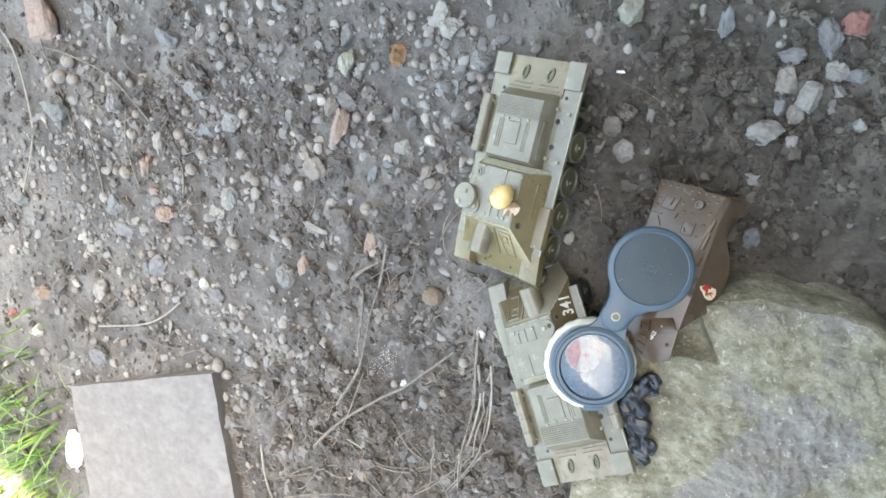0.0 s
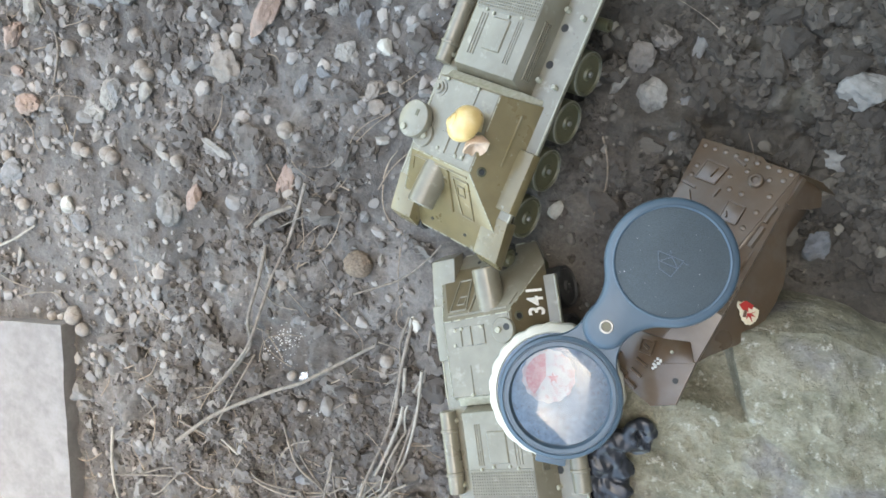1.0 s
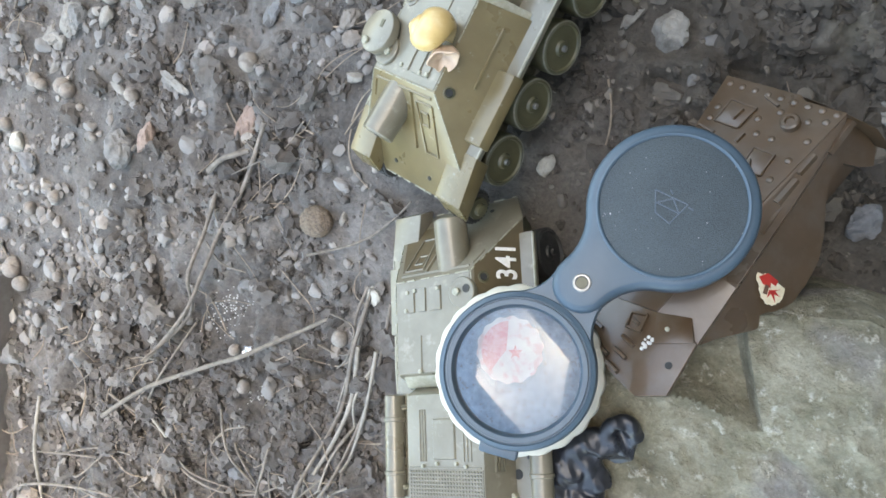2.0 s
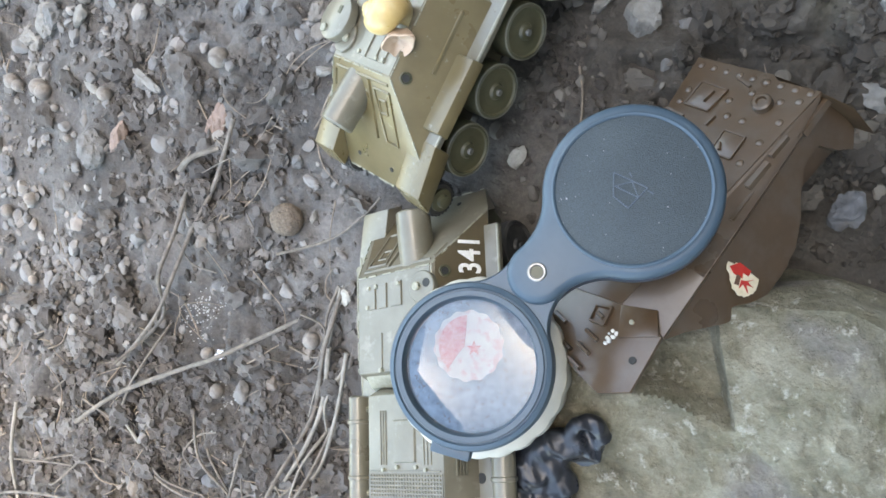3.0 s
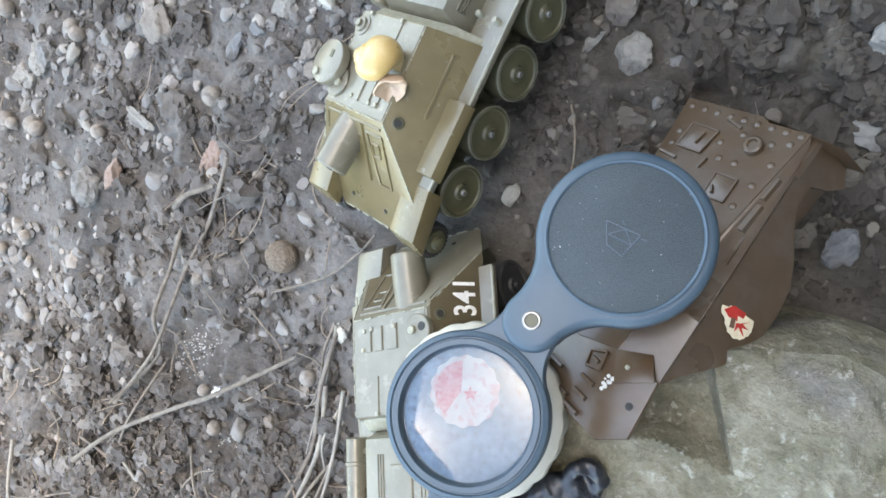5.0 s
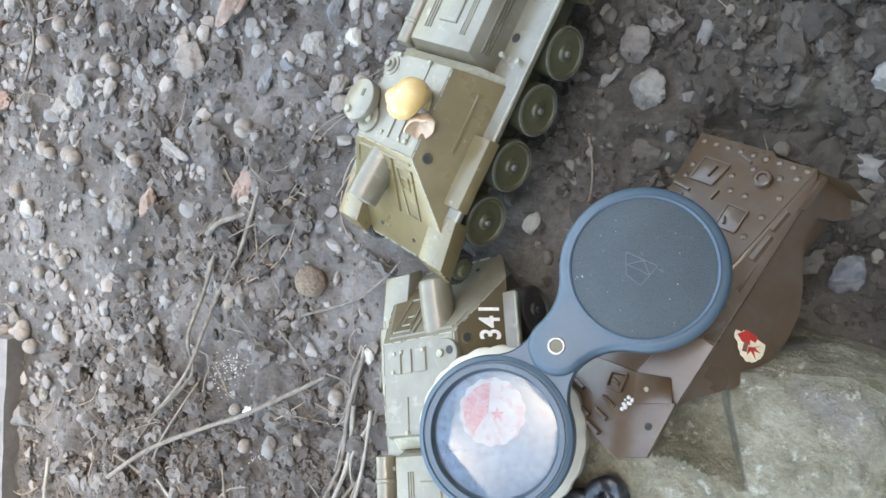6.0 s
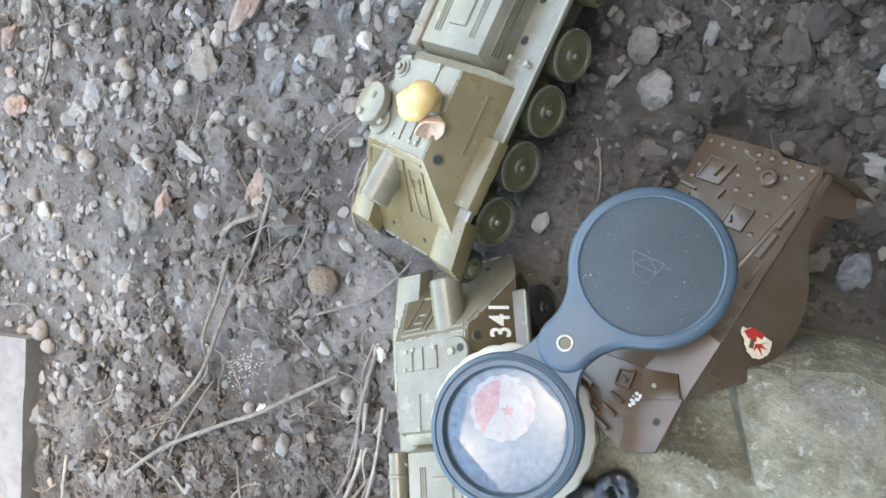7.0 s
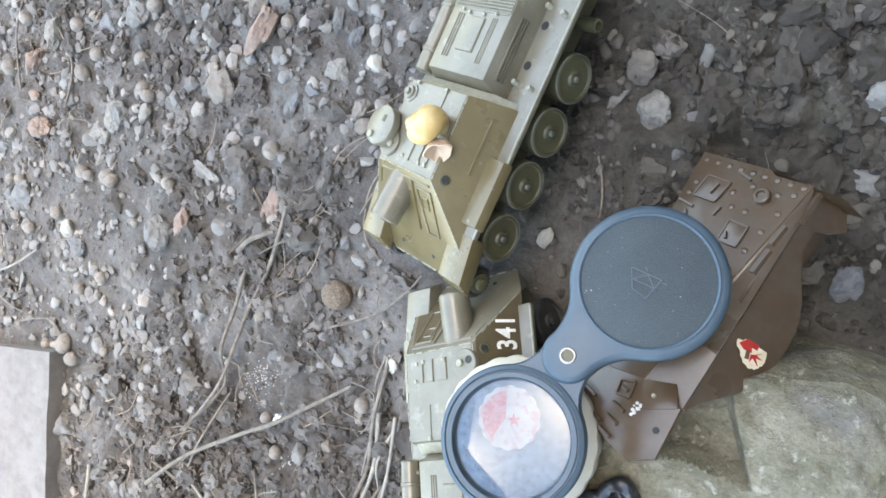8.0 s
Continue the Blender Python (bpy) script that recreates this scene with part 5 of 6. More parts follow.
STONES_3 = [(-0.051, 0.037, 9.1, 9.9, 'moss'),
            (0.01, 0.025, 5.5, 9.9, 'slate'),
            (-0.004, 0.034, 2.4, 7.9, 'pale'),
            (0.038, 0.024, 2.8, 5.9, 'pale'),
            (0.045, 0.021, 2.4, 3.2, 'pale'),
            (0.074, 0.008, 7.6, 12.7, 'grey'),
            (0.09, 0.015, 9.2, 8.0, 'red'),
            (0.044, 0.007, 4.0, 3.6, 'pale'),
            (0.051, -0.001, 8.7, 5.5, 'grey'),
            (0.048, -0.016, 8.3, 11.1, 'tan'),
            (0.078, -0.013, 7.2, 6.0, 'pale'),
            (0.061, -0.029, 9.5, 10.3, 'pale'),
            (0.067, -0.039, 4.8, 6.8, 'tan'),
            (0.037, -0.049, 12.3, 10.7, 'pale'),
            (0.078, -0.026, 7.6, 5.6, 'pale'),
            (0.077, -0.036, 6.4, 5.0, 'tan'),
            (0.052, -0.057, 4.4, 5.0, 'pale'),
            (0.092, -0.048, 5.0, 5.0, 'pale'),
            (0.089, -0.017, 8.8, 5.2, 'grey'),
            (0.044, -0.033, 4.0, 6.7, 'grey'),
            (0.054, -0.039, 6.7, 7.1, 'tan')]
STONES_4 = [(-0.038, -0.03, 3.6, 10.3, 'pale'),
            (-0.055, -0.032, 7.1, 6.3, 'tan'),
            (-0.067, -0.041, 6.3, 7.9, 'tan'),
            (-0.059, -0.06, 7.1, 8.3, 'pale'),
            (-0.077, -0.054, 4.4, 7.6, 'pale'),
            (-0.037, -0.05, 3.4, 2.8, 'pale'),
            (0.017, -0.017, 3.9, 3.5, 'tan'),
            (0.005, -0.031, 2.8, 5.5, 'grey'),
            (-0.076, 0.025, 3.2, 9.5, 'pale'),
            (0.031, -0.082, 9.1, 6.8, 'pale'),
            (0.077, -0.067, 1.4, 5.0, 'pale'),
            (-0.031, -0.018, 2.4, 2.8, 'pale'),
            (0.028, -0.124, 7.3, 7.3, 'slate')]
STONES_5 = [(-0.268, -0.131, 6.1, 11.8, 'brick'),
            (-0.328, -0.147, 5.2, 9.0, 'brick'),
            (-0.346, -0.155, 8.2, 10.6, 'grey'),
            (-0.423, -0.175, 8.6, 6.4, 'slate'),
            (-0.434, -0.164, 4.9, 6.5, 'white'),
            (-0.483, -0.149, 8.1, 11.6, 'slate'),
            (-0.412, -0.112, 4.2, 10.5, 'pale'),
            (-0.409, -0.098, 6.3, 6.8, 'pale'),
            (-0.392, -0.086, 6.7, 9.2, 'grey'),
            (-0.315, -0.113, 11.1, 3.0, 'pale'),
            (-0.354, -0.121, 5.8, 2.4, 'pale'),
            (-0.258, -0.07, 3.0, 7.3, 'slate'),
            (-0.243, -0.062, 4.7, 4.2, 'slate'),
            (-0.209, -0.079, 4.9, 4.5, 'tan'),
            (-0.204, -0.097, 4.8, 3.2, 'pale'),
            (-0.261, -0.191, 3.5, 4.4, 'tan'),
            (-0.211, -0.142, 3.1, 3.7, 'grey'),
            (-0.2, -0.167, 2.0, 3.7, 'pale'),
            (-0.368, -0.083, 4.5, 6.4, 'pale'),
            (-0.314, -0.104, 4.1, 4.6, 'grey'),
            (-0.465, -0.1, 8.5, 7.3, 'brick')]
STONES_6 = [(-0.317, -0.261, 9.5, 5.6, 'pale'),
            (-0.254, -0.214, 4.3, 3.5, 'grey'),
            (-0.212, -0.256, 4.2, 3.8, 'tan'),
            (-0.244, -0.321, 5.5, 6.9, 'slate'),
            (-0.427, -0.302, 11.2, 9.5, 'grey'),
            (-0.389, -0.269, 6.3, 6.8, 'grey'),
            (-0.414, -0.282, 2.7, 7.6, 'pale'),
            (-0.174, -0.201, 3.9, 5.5, 'white'),
            (-0.161, -0.227, 3.2, 4.8, 'pale'),
            (-0.291, -0.339, 6.4, 7.4, 'tan'),
            (-0.394, -0.389, 8.6, 6.9, 'tan'),
            (-0.194, -0.236, 4.1, 5.3, 'tan'),
            (-0.421, -0.312, 3.9, 3.3, 'pale')]
STONE_ROWS = (STONES_1, STONES_2, STONES_3, STONES_4, STONES_5, STONES_6)
PELLETS_1 = [(-0.381, 0.057, 5.3), (-0.376, 0.048, 5.3), (-0.556, 0.029, 7.8), (-0.543, 0.026, 6.4), (-0.569, 0.025, 6.5), (-0.489, -0.026, 6.1), (-0.443, -0.029, 6.4), (-0.43, -0.023, 5.2), (-0.418, -0.048, 5.4), (-0.406, -0.044, 4.2), (-0.501, -0.06, 6.8), (-0.434, -0.06, 6.4), (-0.381, -0.049, 6.1), (-0.375, -0.015, 6.1), (-0.372, -0.068, 5.8), (-0.425, -0.125, 5.8), (-0.4, -0.126, 6.3), (-0.545, 0.042, 7.0), (-0.216, 0.051, 5.1), (-0.218, 0.042, 3.9), (-0.215, 0.015, 4.3), (-0.2, 0.018, 4.7), (-0.173, -0.02, 4.8), (-0.164, 0.0, 4.4), (-0.27, -0.024, 5.3), (-0.167, 0.035, 4.8), (-0.316, 0.05, 3.8), (-0.321, -0.047, 4.2)]
PELLETS_2 = [(-0.433, -0.245, 6.8), (-0.425, -0.253, 6.0), (-0.248, -0.271, 4.9), (-0.255, -0.251, 4.0), (-0.191, -0.228, 5.3), (-0.39, -0.24, 3.9), (-0.42, -0.127, 4.8), (-0.395, -0.128, 5.7), (-0.341, -0.124, 5.3), (-0.446, -0.155, 5.5), (-0.473, -0.169, 5.2), (-0.383, -0.136, 2.8), (-0.349, -0.089, 2.7), (-0.264, -0.097, 6.1), (-0.235, -0.133, 4.4), (-0.367, -0.072, 5.5), (-0.489, -0.137, 5.2), (-0.419, -0.203, 4.8), (-0.398, -0.192, 4.7), (-0.433, -0.242, 6.1), (-0.211, -0.069, 4.1), (-0.369, -0.152, 3.0)]
PELLETS_3 = [(-0.433, -0.01, 4.6), (-0.474, 0.017, 4.6), (-0.514, -0.059, 4.6), (-0.199, -0.067, 4.6), (-0.483, -0.009, 4.6), (-0.484, 0.018, 4.6), (-0.614, -0.081, 4.6), (-0.573, 0.036, 4.6), (-0.522, -0.186, 4.6), (-0.491, -0.162, 4.6), (-0.479, -0.169, 4.6), (-0.564, -0.203, 4.6), (-0.574, -0.213, 4.6), (-0.455, -0.249, 4.6), (-0.501, -0.138, 4.6), (-0.589, -0.174, 4.6), (-0.526, -0.175, 4.6)]
PELLET_ROWS = (PELLETS_1, PELLETS_2 + PELLETS_3)
STONES_7 = [(-0.100, -0.123, 4.6, 5.2, "white")]
STONES_8 = [(-0.334, -0.063, 5.2, 5.2, 'grey'),
            (-0.301, -0.009, 3.7, 4.2, 'white'),
            (-0.499, -0.106, 3.9, 4.7, 'pale'),
            (-0.558, -0.132, 6.8, 4.7, 'pale'),
            (-0.573, -0.122, 2.6, 3.7, 'white'),
            (-0.209, 0.012, 3.7, 3.1, 'pale'),
            (-0.213, 0.005, 4.2, 3.1, 'grey'),
            (-0.297, 0.036, 3.7, 5.7, 'grey'),
            (-0.639, -0.116, 4.7, 6.3, 'grey'),
            (-0.456, -0.074, 4.7, 3.7, 'tan'),
            (-0.474, -0.078, 6.3, 4.2, 'brick'),
            (-0.399, -0.032, 2.6, 3.1, 'grey'),
            (-0.331, -0.019, 3.7, 7.8, 'grey'),
            (-0.388, 0.013, 3.1, 3.7, 'grey'),
            (-0.364, 0.011, 3.1, 3.1, 'pale'),
            (-0.648, -0.218, 7.7, 7.2, 'white'),
            (-0.632, -0.178, 8.3, 6.6, 'brick'),
            (-0.677, -0.201, 6.6, 5.5, 'red')]
STONES_9 = [(-0.556, -0.174, 8.8, 11.6, 'pale'),
            (-0.569, -0.239, 10.5, 9.4, 'slate'),
            (-0.556, -0.154, 3.3, 3.3, 'white'),
            (-0.496, -0.149, 5.0, 6.9, 'slate'),
            (-0.174, -0.272, 2.8, 4.4, 'pale'),
            (-0.606, -0.243, 2.8, 5.5, 'pale'),
            (-0.603, -0.261, 2.8, 3.9, 'white'),
            (-0.39, -0.154, 3.3, 2.8, 'grey'),
            (-0.481, -0.209, 2.8, 8.8, 'pale'),
            (-0.521, -0.233, 5.5, 6.1, 'tan'),
            (-0.539, -0.227, 4.4, 5.0, 'tan'),
            (-0.401, -0.233, 2.8, 3.9, 'grey'),
            (-0.358, -0.231, 2.8, 2.8, 'pale'),
            (-0.446, -0.237, 3.3, 2.8, 'tan')]
STONE_ROWS += (STONES_7, STONES_8, STONES_9)
FLECKS = [(-0.259, -0.231), (-0.269, -0.243), (-0.244, -0.273), (-0.266, -0.229)]

seed = 100
for rows in STONE_ROWS:
    for x, y, a, b, kind in rows:
        seed += 1
        make_stone(x, y, a, b, kind, seed)

PELLET_MESHES = []
for k in range(6):
    bm = bmesh.new()
    bmesh.ops.create_icosphere(bm, subdivisions=4, radius=1.0)
    for v in bm.verts:
        d = v.co.normalized()
        v.co = Vector((d.x, d.y * (0.93 + 0.02 * k), d.z * 0.92)) * (1 + 0.05 * noise.noise(d * 1.8 + Vector((k * 9, 0, 0))) + 0.018 * noise.noise(d * 6 + Vector((k * 5, 3, 0))))
    me = bpy.data.meshes.new("clay_pellet")
    bm.to_mesh(me)
    bm.free()
    me.materials.append(PELLET)
    me.shade_smooth()
    PELLET_MESHES.append(me)
rng = random.Random(77)
for i, (x, y, r) in enumerate(PELLET_ROWS[0] + PELLET_ROWS[1]):
    ob = new("clay_pellet", PELLET_MESHES[i % 6])
    r *= 0.00086
    ob.matrix_world = pose(x, y, gz(x, y) + r * 0.55, rng.uniform(0, 360), rng.uniform(0, 360), rng.uniform(0, 360)) @ Matrix.Scale(r, 4)
    tagged(ob, "round buff clay pellet half sunk in soil", "pellet", "clay pellets")

bm = bmesh.new()
bmesh.ops.create_icosphere(bm, subdivisions=5, radius=1.0)
for v in bm.verts:
    d = v.co.normalized()
    v.co = d * (1 + 0.06 * noise.noise(d * 2) + 0.035 * noise.noise(d * 7) + 0.025 * noise.noise(d * 16))
nut = part("nut_husk", bm, NUT, None, "round rough brown nut husk on the soil")
nut.matrix_world = pose(-0.213, -0.171, gz(-0.213, -0.171) + 0.0035) @ Matrix.Diagonal((0.0092, 0.0082, 0.0062, 1))
tagged(nut, category="nut")


def make_twig(name, label, pts, r, mat, taper=0.6, lift=0.0015, seed=0, rough=0.12, lifts=None):
    rng = random.Random(seed)
    out = []
    for i, (x, y) in enumerate(pts):
        z = gz(x, y) + r + (lifts[i] if lifts else lift * rng.uniform(0.3, 1.6))
        out.append((x, y, z))
    bm = bmesh.new()
    tube(bm, out, r, 8, taper, rough, seed)
    return tagged(part(name, bm, mat, None, label), category="twig", group="dry stems")


TWIGS = []
TWIGS.append((1.6, 0, [(-0.247, -0.126), (-0.258, -0.16), (-0.269, -0.188), (-0.274, -0.209), (-0.284, -0.237), (-0.308, -0.27)]))
TWIGS.append((1.0, 0, [(-0.284, -0.243), (-0.296, -0.275), (-0.32, -0.313), (-0.348, -0.352), (-0.362, -0.361)]))
TWIGS.append((1.7, 0, [(-0.333, -0.31), (-0.306, -0.286), (-0.266, -0.262), (-0.242, -0.249), (-0.22, -0.234), (-0.197, -0.218)]))
TWIGS.append((1.6, 0, [(-0.175, -0.197), (-0.179, -0.23), (-0.185, -0.266), (-0.195, -0.307), (-0.202, -0.339)]))
TWIGS.append((1.3, 0, [(-0.163, -0.202), (-0.165, -0.235), (-0.173, -0.271), (-0.181, -0.305), (-0.213, -0.344)]))
TWIGS.append((1.1, 0, [(-0.42, -0.405), (-0.405, -0.382), (-0.365, -0.366), (-0.317, -0.358), (-0.28, -0.36), (-0.257, -0.367)]))
TWIGS.append((1.5, 1, [(-0.395, -0.318), (-0.393, -0.351), (-0.389, -0.379), (-0.371, -0.4), (-0.356, -0.418)]))
TWIGS.append((1.0, 0, [(-0.336, -0.298), (-0.299, -0.317), (-0.279, -0.327), (-0.251, -0.331), (-0.226, -0.325), (-0.2, -0.305)]))
TWIGS.append((1.0, 0, [(-0.259, -0.287), (-0.242, -0.304), (-0.226, -0.325), (-0.21, -0.35)]))
TWIGS.append((1.3, 1, [(-0.328, -0.301), (-0.288, -0.31)]))
TWIGS.append((1.0, 0, [(-0.212, -0.188), (-0.186, -0.176), (-0.17, -0.162), (-0.161, -0.151)]))
TWIGS.append((0.6, 0, [(-0.261, -0.137), (-0.25, -0.142), (-0.237, -0.138), (-0.225, -0.122)]))
TWIGS.append((0.5, 0, [(-0.266, -0.156), (-0.245, -0.145), (-0.229, -0.141), (-0.217, -0.145)]))
TWIGS.append((2.2, 0, [(-0.283, -0.157), (-0.272, -0.149), (-0.258, -0.142)]))
TWIGS.append((1.1, 0, [(-0.266, -0.362), (-0.229, -0.342), (-0.189, -0.314), (-0.168, -0.298)]))
TWIGS.append((1.3, 0, [(-0.572, 0.057), (-0.538, 0.046), (-0.507, 0.028), (-0.484, 0.007), (-0.465, -0.021), (-0.444, -0.054), (-0.443, -0.085)]))
TWIGS.append((1.2, 0, [(-0.57, 0.098), (-0.568, 0.057), (-0.56, 0.012), (-0.55, -0.028)]))
TWIGS.append((1.3, 1, [(-0.622, 0.081), (-0.605, 0.055), (-0.599, 0.009), (-0.603, -0.025), (-0.624, -0.075)]))
TWIGS.append((1.0, 0, [(-0.531, -0.023), (-0.532, -0.066), (-0.528, -0.098), (-0.516, -0.13), (-0.495, -0.19)]))
TWIGS.append((1.0, 0, [(-0.494, -0.003), (-0.495, -0.036), (-0.488, -0.075)]))
TWIGS.append((1.3, 1, [(-0.565, -0.21), (-0.499, -0.203), (-0.464, -0.183)]))
TWIGS.append((0.9, 0, [(-0.623, -0.166), (-0.579, -0.197)]))
TWIGS.append((1.0, 0, [(-0.294, -0.34), (-0.274, -0.348), (-0.263, -0.364)]))
TWIGS.append((0.8, 0, [(-0.227, -0.339), (-0.218, -0.294), (-0.22, -0.316), (-0.209, -0.342)]))
TWIGS.append((0.9, 0, [(-0.401, -0.358), (-0.37, -0.349), (-0.345, -0.344)]))
TWIGS.append((1.0, 0, [(-0.309, -0.352), (-0.291, -0.356), (-0.268, -0.363)]))
TWIGS.append((1.5, 0, [(-0.272, -0.167), (-0.274, -0.188), (-0.278, -0.213), (-0.286, -0.239), (-0.303, -0.267)]))
TWIGS.append((0.7, 0, [(-0.279, -0.195), (-0.266, -0.204), (-0.251, -0.206)]))
TWIGS.append((0.8, 0, [(-0.252, -0.314), (-0.257, -0.306), (-0.249, -0.294), (-0.235, -0.287)]))
TWIGS.append((1.7, 1, [(-0.177, -0.227), (-0.177, -0.255), (-0.183, -0.279), (-0.19, -0.299)]))
TWIGS.append((1.3, 1, [(-0.165, -0.226), (-0.167, -0.257), (-0.173, -0.285), (-0.176, -0.294)]))
TWIGS.append((0.7, 0, [(-0.367, -0.303), (-0.355, -0.29), (-0.325, -0.275), (-0.3, -0.268)]))
TWIGS.append((0.9, 0, [(-0.375, -0.351), (-0.348, -0.339), (-0.317, -0.332)]))
TWIGS.append((0.6, 0, [(-0.236, -0.172), (-0.229, -0.185), (-0.225, -0.19)]))
TWIGS.append((0.7, 0, [(-0.194, -0.214), (-0.182, -0.219), (-0.181, -0.233), (-0.192, -0.245)]))
TWIGS.append((0.8, 0, [(-0.204, -0.234), (-0.19, -0.237), (-0.181, -0.231)]))
TWIGS.append((0.8, 0, [(-0.38, -0.37), (-0.336, -0.363), (-0.29, -0.358), (-0.259, -0.359)]))
TWIGS.append((0.9, 0, [(-0.298, -0.311), (-0.275, -0.324), (-0.248, -0.329), (-0.225, -0.325)]))
TWIGS.append((1.0, 0, [(-0.256, -0.288), (-0.242, -0.304), (-0.229, -0.321)]))
TWIGS.append((0.8, 0, [(-0.223, -0.291), (-0.218, -0.303), (-0.225, -0.323), (-0.22, -0.338)]))
TWIGS.append((0.9, 0, [(-0.309, -0.308), (-0.288, -0.329), (-0.27, -0.351)]))
TWIGS.append((1.0, 0, [(-0.478, -0.236), (-0.45, -0.23), (-0.438, -0.239)]))
TWIGS.append((0.8, 0, [(-0.515, -0.217), (-0.491, -0.227), (-0.473, -0.231)]))
TWIGS.append((0.9, 0, [(-0.256, -0.358), (-0.226, -0.341), (-0.203, -0.321), (-0.185, -0.3)]))
for i, (r, straw, pts) in enumerate(TWIGS):
    make_twig("twig", "bleached dry straw stalk on the soil" if straw else "thin dry brown stem on the soil", pts, r * 0.00078, STRAW if straw else TWIG, 0.75, (0.0105 if r >= 1.5 and not straw and pts[0][0] < -0.24 else 0.006) if len(pts) > 3 else 0.003, 300 + i)
# torn fibres along the two thick stalks
rng = random.Random(8)
for base in (TWIGS[3][2], TWIGS[4][2]):
    for _ in range(5):
        i = rng.randrange(len(base) - 1)
        (x0, y0), (x1, y1) = base[i], base[i + 1]
        o = rng.uniform(-0.004, 0.004)
        make_twig("stalk_fibre", "frayed pale fibre peeled from a dry stalk", [(x0 + o, y0), ((x0 + x1) / 2 + o * 1.6, (y0 + y1) / 2), (x1 + o, y1)], rng.uniform(0.0004, 0.0011), STRAW if rng.random() < 0.5 else TWIG, 0.5, 0.004, rng.randrange(999))
# fine roots, too many to count
rng = random.Random(21)
bm = bmesh.new()
for cx, cy, s, n in ((-0.25, -0.145, 0.030, 26), (-0.23, -0.33, 0.06, 40), (-0.33, -0.285, 0.04, 20), (-0.17, -0.30, 0.03, 18), (-0.47, -0.06, 0.06, 30), (-0.55, 0.0, 0.06, 20), (-0.36, -0.355, 0.04, 24), (0.03, -0.04, 0.06, 10)):
    for _ in range(n):
        x, y, a = rng.gauss(cx, s), rng.gauss(cy, s), rng.uniform(0, 6.28)
        l, bend = rng.uniform(0.006, 0.016), rng.uniform(-0.9, 0.9)
        pts = []
        for k in range(4):
            pts.append((x, y, gz(x, y) + rng.uniform(0.001, 0.004)))
            x, y, a = x + l * math.cos(a), y + l * math.sin(a), a + bend * rng.uniform(0.3, 1.2)
        tube(bm, pts, rng.uniform(0.00022, 0.0006), 5, 0.5)
tagged(part("fine_roots", bm, ROOT, None, "tangle of fine dry roots on the soil"), category="roots", kind="stuff")

# white mineral flecks on the mud
rng = random.Random(14)
bm = bmesh.new()
for cx, cy in FLECKS:
    for _ in range(38):
        x, y, r = rng.gauss(cx, 0.006), rng.gauss(cy, 0.006), rng.uniform(0.0002, 0.0006)
        lathe(bm, [(r, -0.0003), (r * 0.9, 0.0003), (r * 0.4, 0.0005)], 5, pose(x, y, gz(x, y), rng.uniform(-20, 20), 0, rng.uniform(0, 90)))
tagged(part("mineral_flecks", bm, PAPER, None, "white mineral flecks scattered on mud"), category="flecks", kind="stuff")

# rusty leaf, foil scraps, paper, grass
def crumpled(name, label, cat, x, y, a, b, mat, seed, lift=0.002, curl=0.35, n=14):
    rng = random.Random(seed)
    bm = bmesh.new()
    top, bot = [], []
    for j in range(n + 1):
        for i in range(n + 1):
            u, v = 2 * i / n - 1, 2 * j / n - 1
            k = math.sqrt(max(1 - 0.45 * v * v, 0)) * math.sqrt(max(1 - 0.45 * u * u, 0)) * (1 + 0.12 * noise.noise(Vector((u * 2, v * 2, seed))))
            z = curl * min(a, b) * (noise.noise(Vector((u * 1.4, v * 1.4, seed * 3.1))) + 0.5 * noise.noise(Vector((u * 3.5, v * 3.5, seed)))) + lift
            top.append(bm.verts.new((u * k * a, v * k * b, z)))
            bot.append(bm.verts.new((u * k * a, v * k * b, z - 0.0004)))
    w = n + 1
    for j in range(n):
        for i in range(n):
            q = (j * w + i, j * w + i + 1, (j + 1) * w + i + 1, (j + 1) * w + i)
            bm.faces.new([top[k] for k in q])
            bm.faces.new([bot[k] for k in q[::-1]])
    edge = [i for i in range(w)] + [k * w + n for k in range(1, w)] + [n * w + i for i in range(n - 1, -1, -1)] + [k * w for k in range(n - 1, 0, -1)]
    for p, q in zip(edge, edge[1:] + edge[:1]):
        bm.faces.new((top[p], bot[p], bot[q], top[q]))
    ob = part(name, bm, mat, None, label)
    ob.matrix_world = pose(x, y, gz(x, y), 0, 0, rng.uniform(-30, 30))
    return tagged(ob, category=cat)


crumpled("leaf", "rust-brown decayed leaf flat on soil", "leaf", -0.230, 0.022, 0.010, 0.012, LEAF, 3, 0.003)
crumpled("foil_scrap", "tiny crumpled silver foil scrap", "foil", -0.247, -0.250, 0.0042, 0.0040, FOIL, 5, 0.003, 0.7)
crumpled("foil_scrap", "tiny crumpled silver foil scrap", "foil", -0.176, -0.029, 0.0036, 0.0040, FOIL, 6, 0.003, 0.7)
crumpled("foil_scrap", "tiny crumpled silver foil scrap", "foil", -0.060, -0.003, 0.0045, 0.0014, FOIL, 7, 0.003, 0.7)
crumpled("paper_scrap", "torn white paper scrap beside the slab", "paper", -0.622, -0.345, 0.016, 0.030, PAPER, 8, 0.004, 0.12)

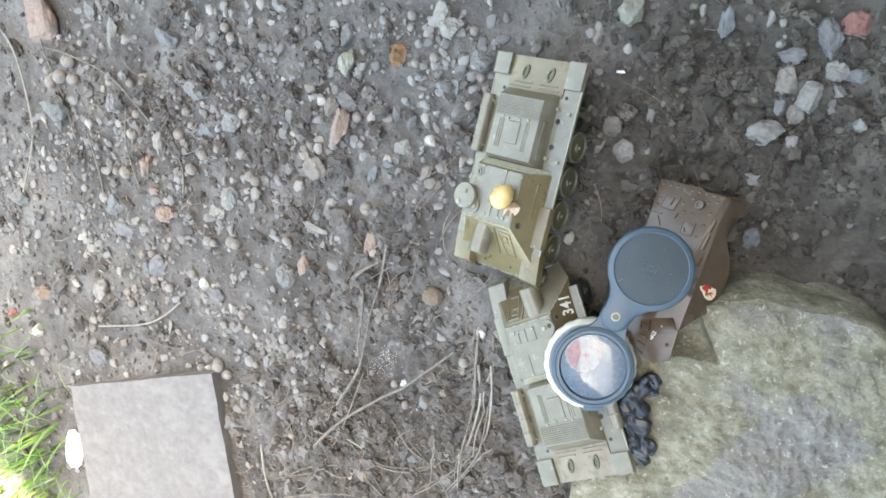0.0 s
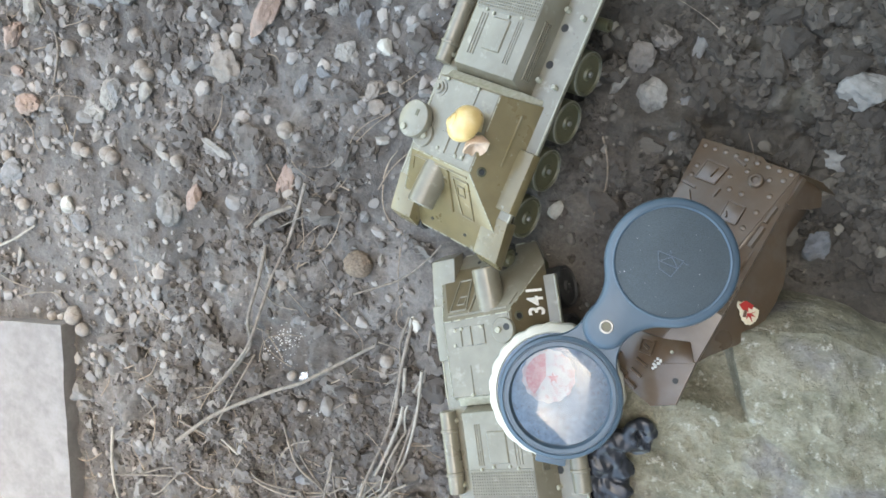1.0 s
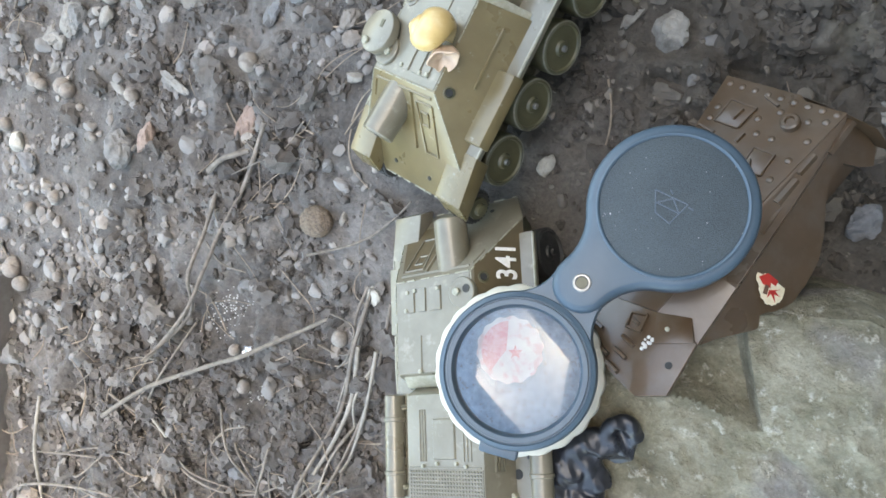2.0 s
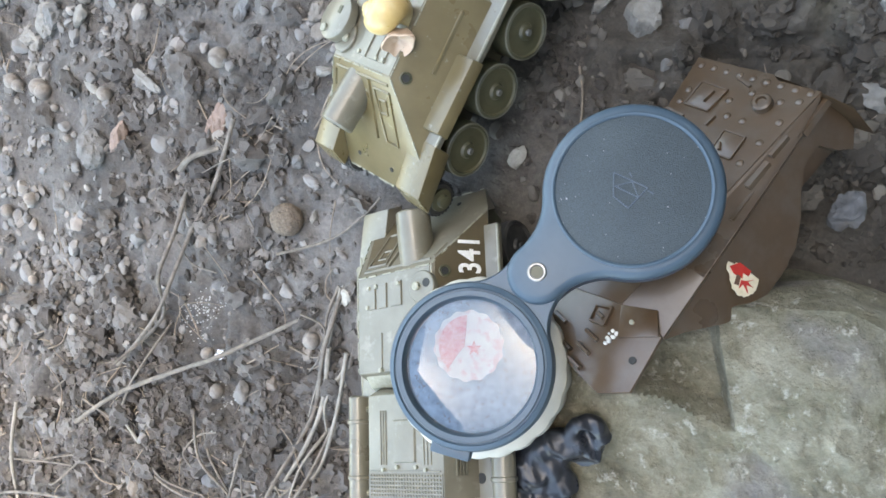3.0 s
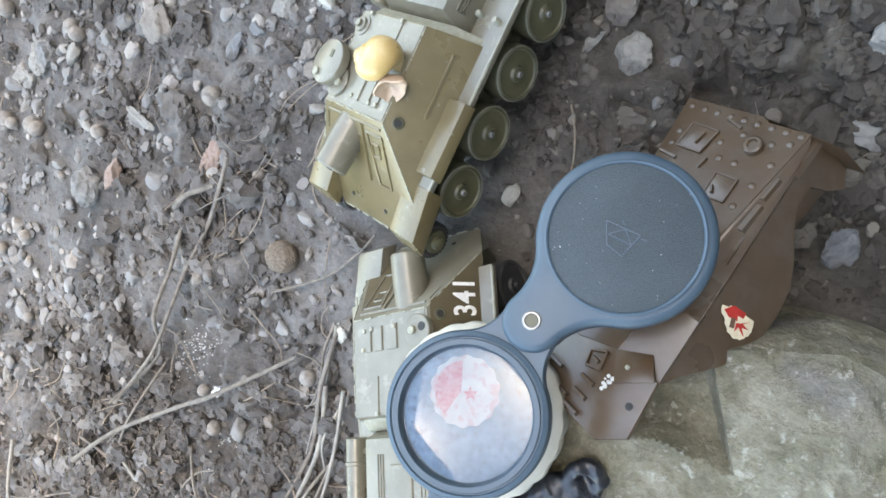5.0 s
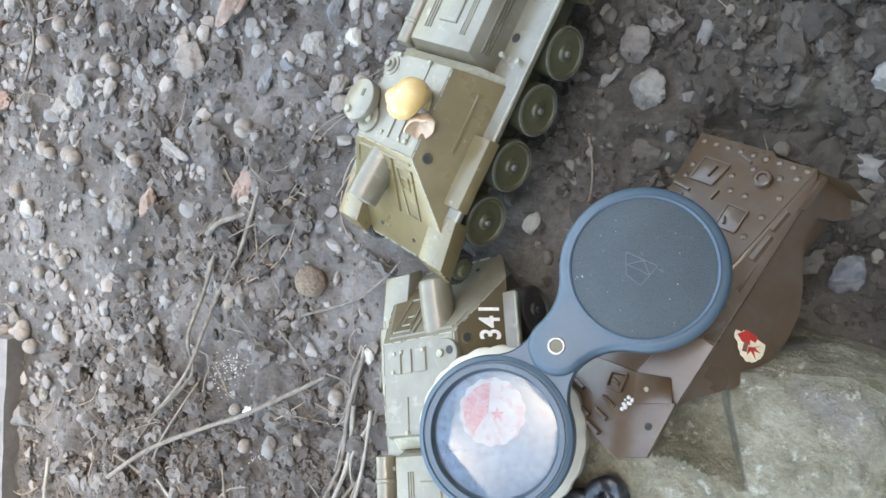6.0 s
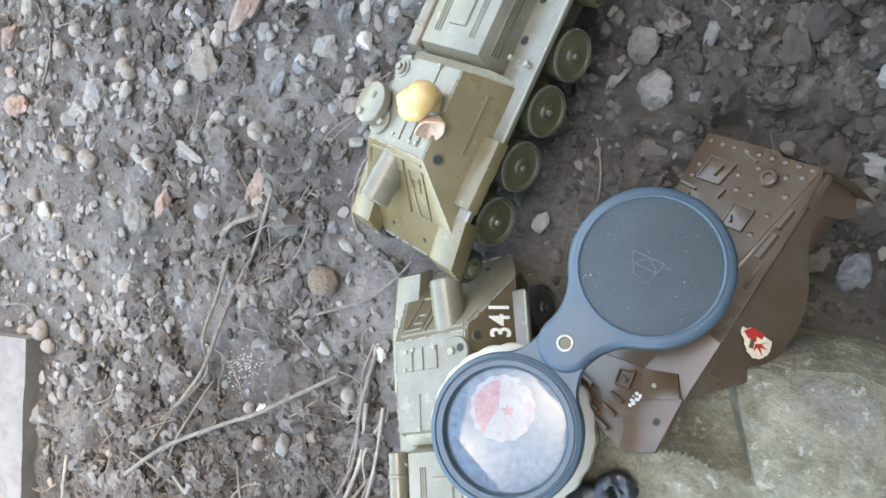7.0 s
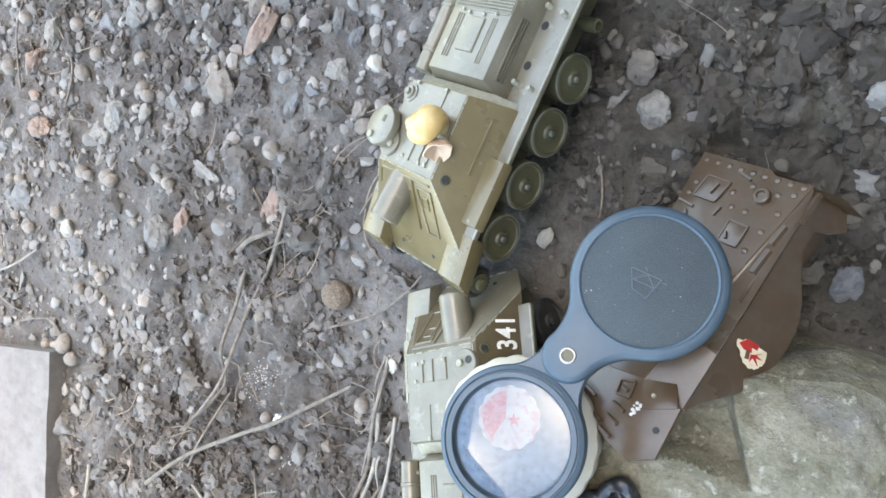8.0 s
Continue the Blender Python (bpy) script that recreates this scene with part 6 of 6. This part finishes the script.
rng = random.Random(31)
bm = bmesh.new()
for _ in range(420):
    x, y = rng.gauss(-0.715, 0.055), rng.gauss(-0.375, 0.075)
    if x > -0.625 and y < -0.27:
        continue
    a, l, w = rng.uniform(0, 6.28), rng.uniform(0.025, 0.075), rng.uniform(0.0009, 0.0019)
    lean = rng.uniform(0.3, 1.1)
    d, sdir = Vector((math.cos(a), math.sin(a), 0)), Vector((-math.sin(a), math.cos(a), 0))
    p, rows = Vector((x, y, gz(x, y))), []
    for k in range(5):
        t = k / 4
        rows.append((p + d * (l * lean * t * t) + Vector((0, 0, l * t * (1 - 0.35 * t * lean))), w * (1 - t) + 0.0001))
    vs = [(bm.verts.new(q - sdir * h), bm.verts.new(q + Vector((0, 0, -h * 0.35))), bm.verts.new(q + sdir * h)) for q, h in rows]
    for p0, p1 in zip(vs, vs[1:]):
        bm.faces.new((p0[0], p0[1], p1[1], p1[0]))
        bm.faces.new((p0[1], p0[2], p1[2], p1[1]))
tagged(part("grass", bm, GRASS, None, "tuft of fresh green grass in sunlight"), category="grass", kind="stuff")


# ---------- loose gravel and soil crumbs ----------
def scatter(name, label, mat, count, weight, size, seed, variants, flat=0.7, sink=0.35):
    rs = np.random.RandomState(seed)
    rng = random.Random(seed)
    shapes = []
    for _ in range(10):
        bm = bmesh.new()
        variants(bm, rng)
        bmesh.ops.triangulate(bm, faces=bm.faces)
        bm.verts.index_update()
        shapes.append((np.array([v.co[:] for v in bm.verts]), np.array([[v.index for v in f.verts] for f in bm.faces])))
        bm.free()
    pts = np.c_[rs.uniform(-0.80, 0.22, count * 8), rs.uniform(-0.45, 0.20, count * 8)]
    pts = pts[rs.uniform(size=len(pts)) < weight(pts[:, 0], pts[:, 1])][:count]
    zs = ground_z(pts[:, 0], pts[:, 1])
    verts, faces, base = [], [], 0
    for (x, y), z in zip(pts, zs):
        v, f = shapes[rs.randint(10)]
        s = size(rs)
        a = rs.uniform(0, 6.283)
        c, n = math.cos(a), math.sin(a)
        e = np.array([s * rs.uniform(0.8, 1.3), s * rs.uniform(0.65, 1.0), s * flat * rs.uniform(0.7, 1.1)])
        w = v * e
        verts.append(np.c_[w[:, 0] * c - w[:, 1] * n + x, w[:, 0] * n + w[:, 1] * c + y, w[:, 2] + z + e[2] * sink])
        faces.append(f + base)
        base += len(v)
    V, Fc = np.concatenate(verts), np.concatenate(faces)
    me = bpy.data.meshes.new(name)
    me.from_pydata(V.tolist(), [], Fc.tolist())
    me.materials.append(mat)
    me.shade_smooth()
    me.set_sharp_from_angle(angle=radians(38))
    tagged(new(name, me), label, name.split("_")[-1], kind="stuff")


def gravel_weight(x, y):
    w = 0.95 * bump_at(x, y, -0.42, 0.02, 0.20) + 0.8 * bump_at(x, y, -0.20, -0.02, 0.09) + 0.35 * bump_at(x, y, -0.40, -0.27, 0.14) + 0.35 * bump_at(x, y, 0.07, 0.0, 0.12)
    w = w + 0.25 * bump_at(x, y, -0.06, -0.03, 0.10) + 0.6 * bump_at(x, y, -0.55, -0.10, 0.16) + 0.12
    return np.clip(w * (0.75 + 0.8 * lattice(x * 26, y * 26, 8)), 0.03, 1)


def pebble_weight(x, y):
    return np.clip(gravel_weight(x, y) * np.clip((-0.10 - x) / 0.06, 0.06, 1), 0, 1)


def crumb_weight(x, y):
    return np.clip(cloddy(x, y) ** 1.6 * (0.8 + 0.9 * lattice(x * 30, y * 30, 9)), 0.03, 1)


def lumpy(bm, rng, level):
    off = Vector((rng.uniform(-50, 50), 0, 0))
    bmesh.ops.create_icosphere(bm, subdivisions=level, radius=1.0)
    for v in bm.verts:
        d = v.co.normalized()
        v.co = d * (1 + 0.42 * noise.noise(d * 1.7 + off) + 0.38 * noise.noise(d * 3.8 + off) + 0.16 * noise.noise(d * 9 + off))


scatter("scattered_pebbles", "angular pale pebbles strewn over the soil", PEBBLE, 1500, pebble_weight, lambda r: 0.0022 + 0.0036 * r.uniform() ** 1.8, 12, lambda bm, rng: facet_stone(bm, rng, 1, 1, 1, 11, 0.14, 3), 0.62, 0.35)
scatter("loose_gravel", "small mixed gravel pressed into the soil", GRAVEL, 7000, gravel_weight, lambda r: 0.0009 + 0.0032 * r.uniform() ** 2.6, 1, lambda bm, rng: facet_stone(bm, rng, 1, 1, 1, 9, 0.08, 2), 0.65, 0.3)
scatter("soil_crumbs", "dark crumbly clods of damp soil", CRUMB, 7300, crumb_weight, lambda r: 0.0008 + 0.0020 * r.uniform() ** 2.2, 2, lambda bm, rng: lumpy(bm, rng, 2), 0.8, 0.25)
scatter("soil_clods", "larger ragged clods of damp soil", CRUMB, 2400, crumb_weight, lambda r: 0.0024 + 0.0060 * r.uniform() ** 2.6, 4, lambda bm, rng: lumpy(bm, rng, 3), 0.75, 0.15)
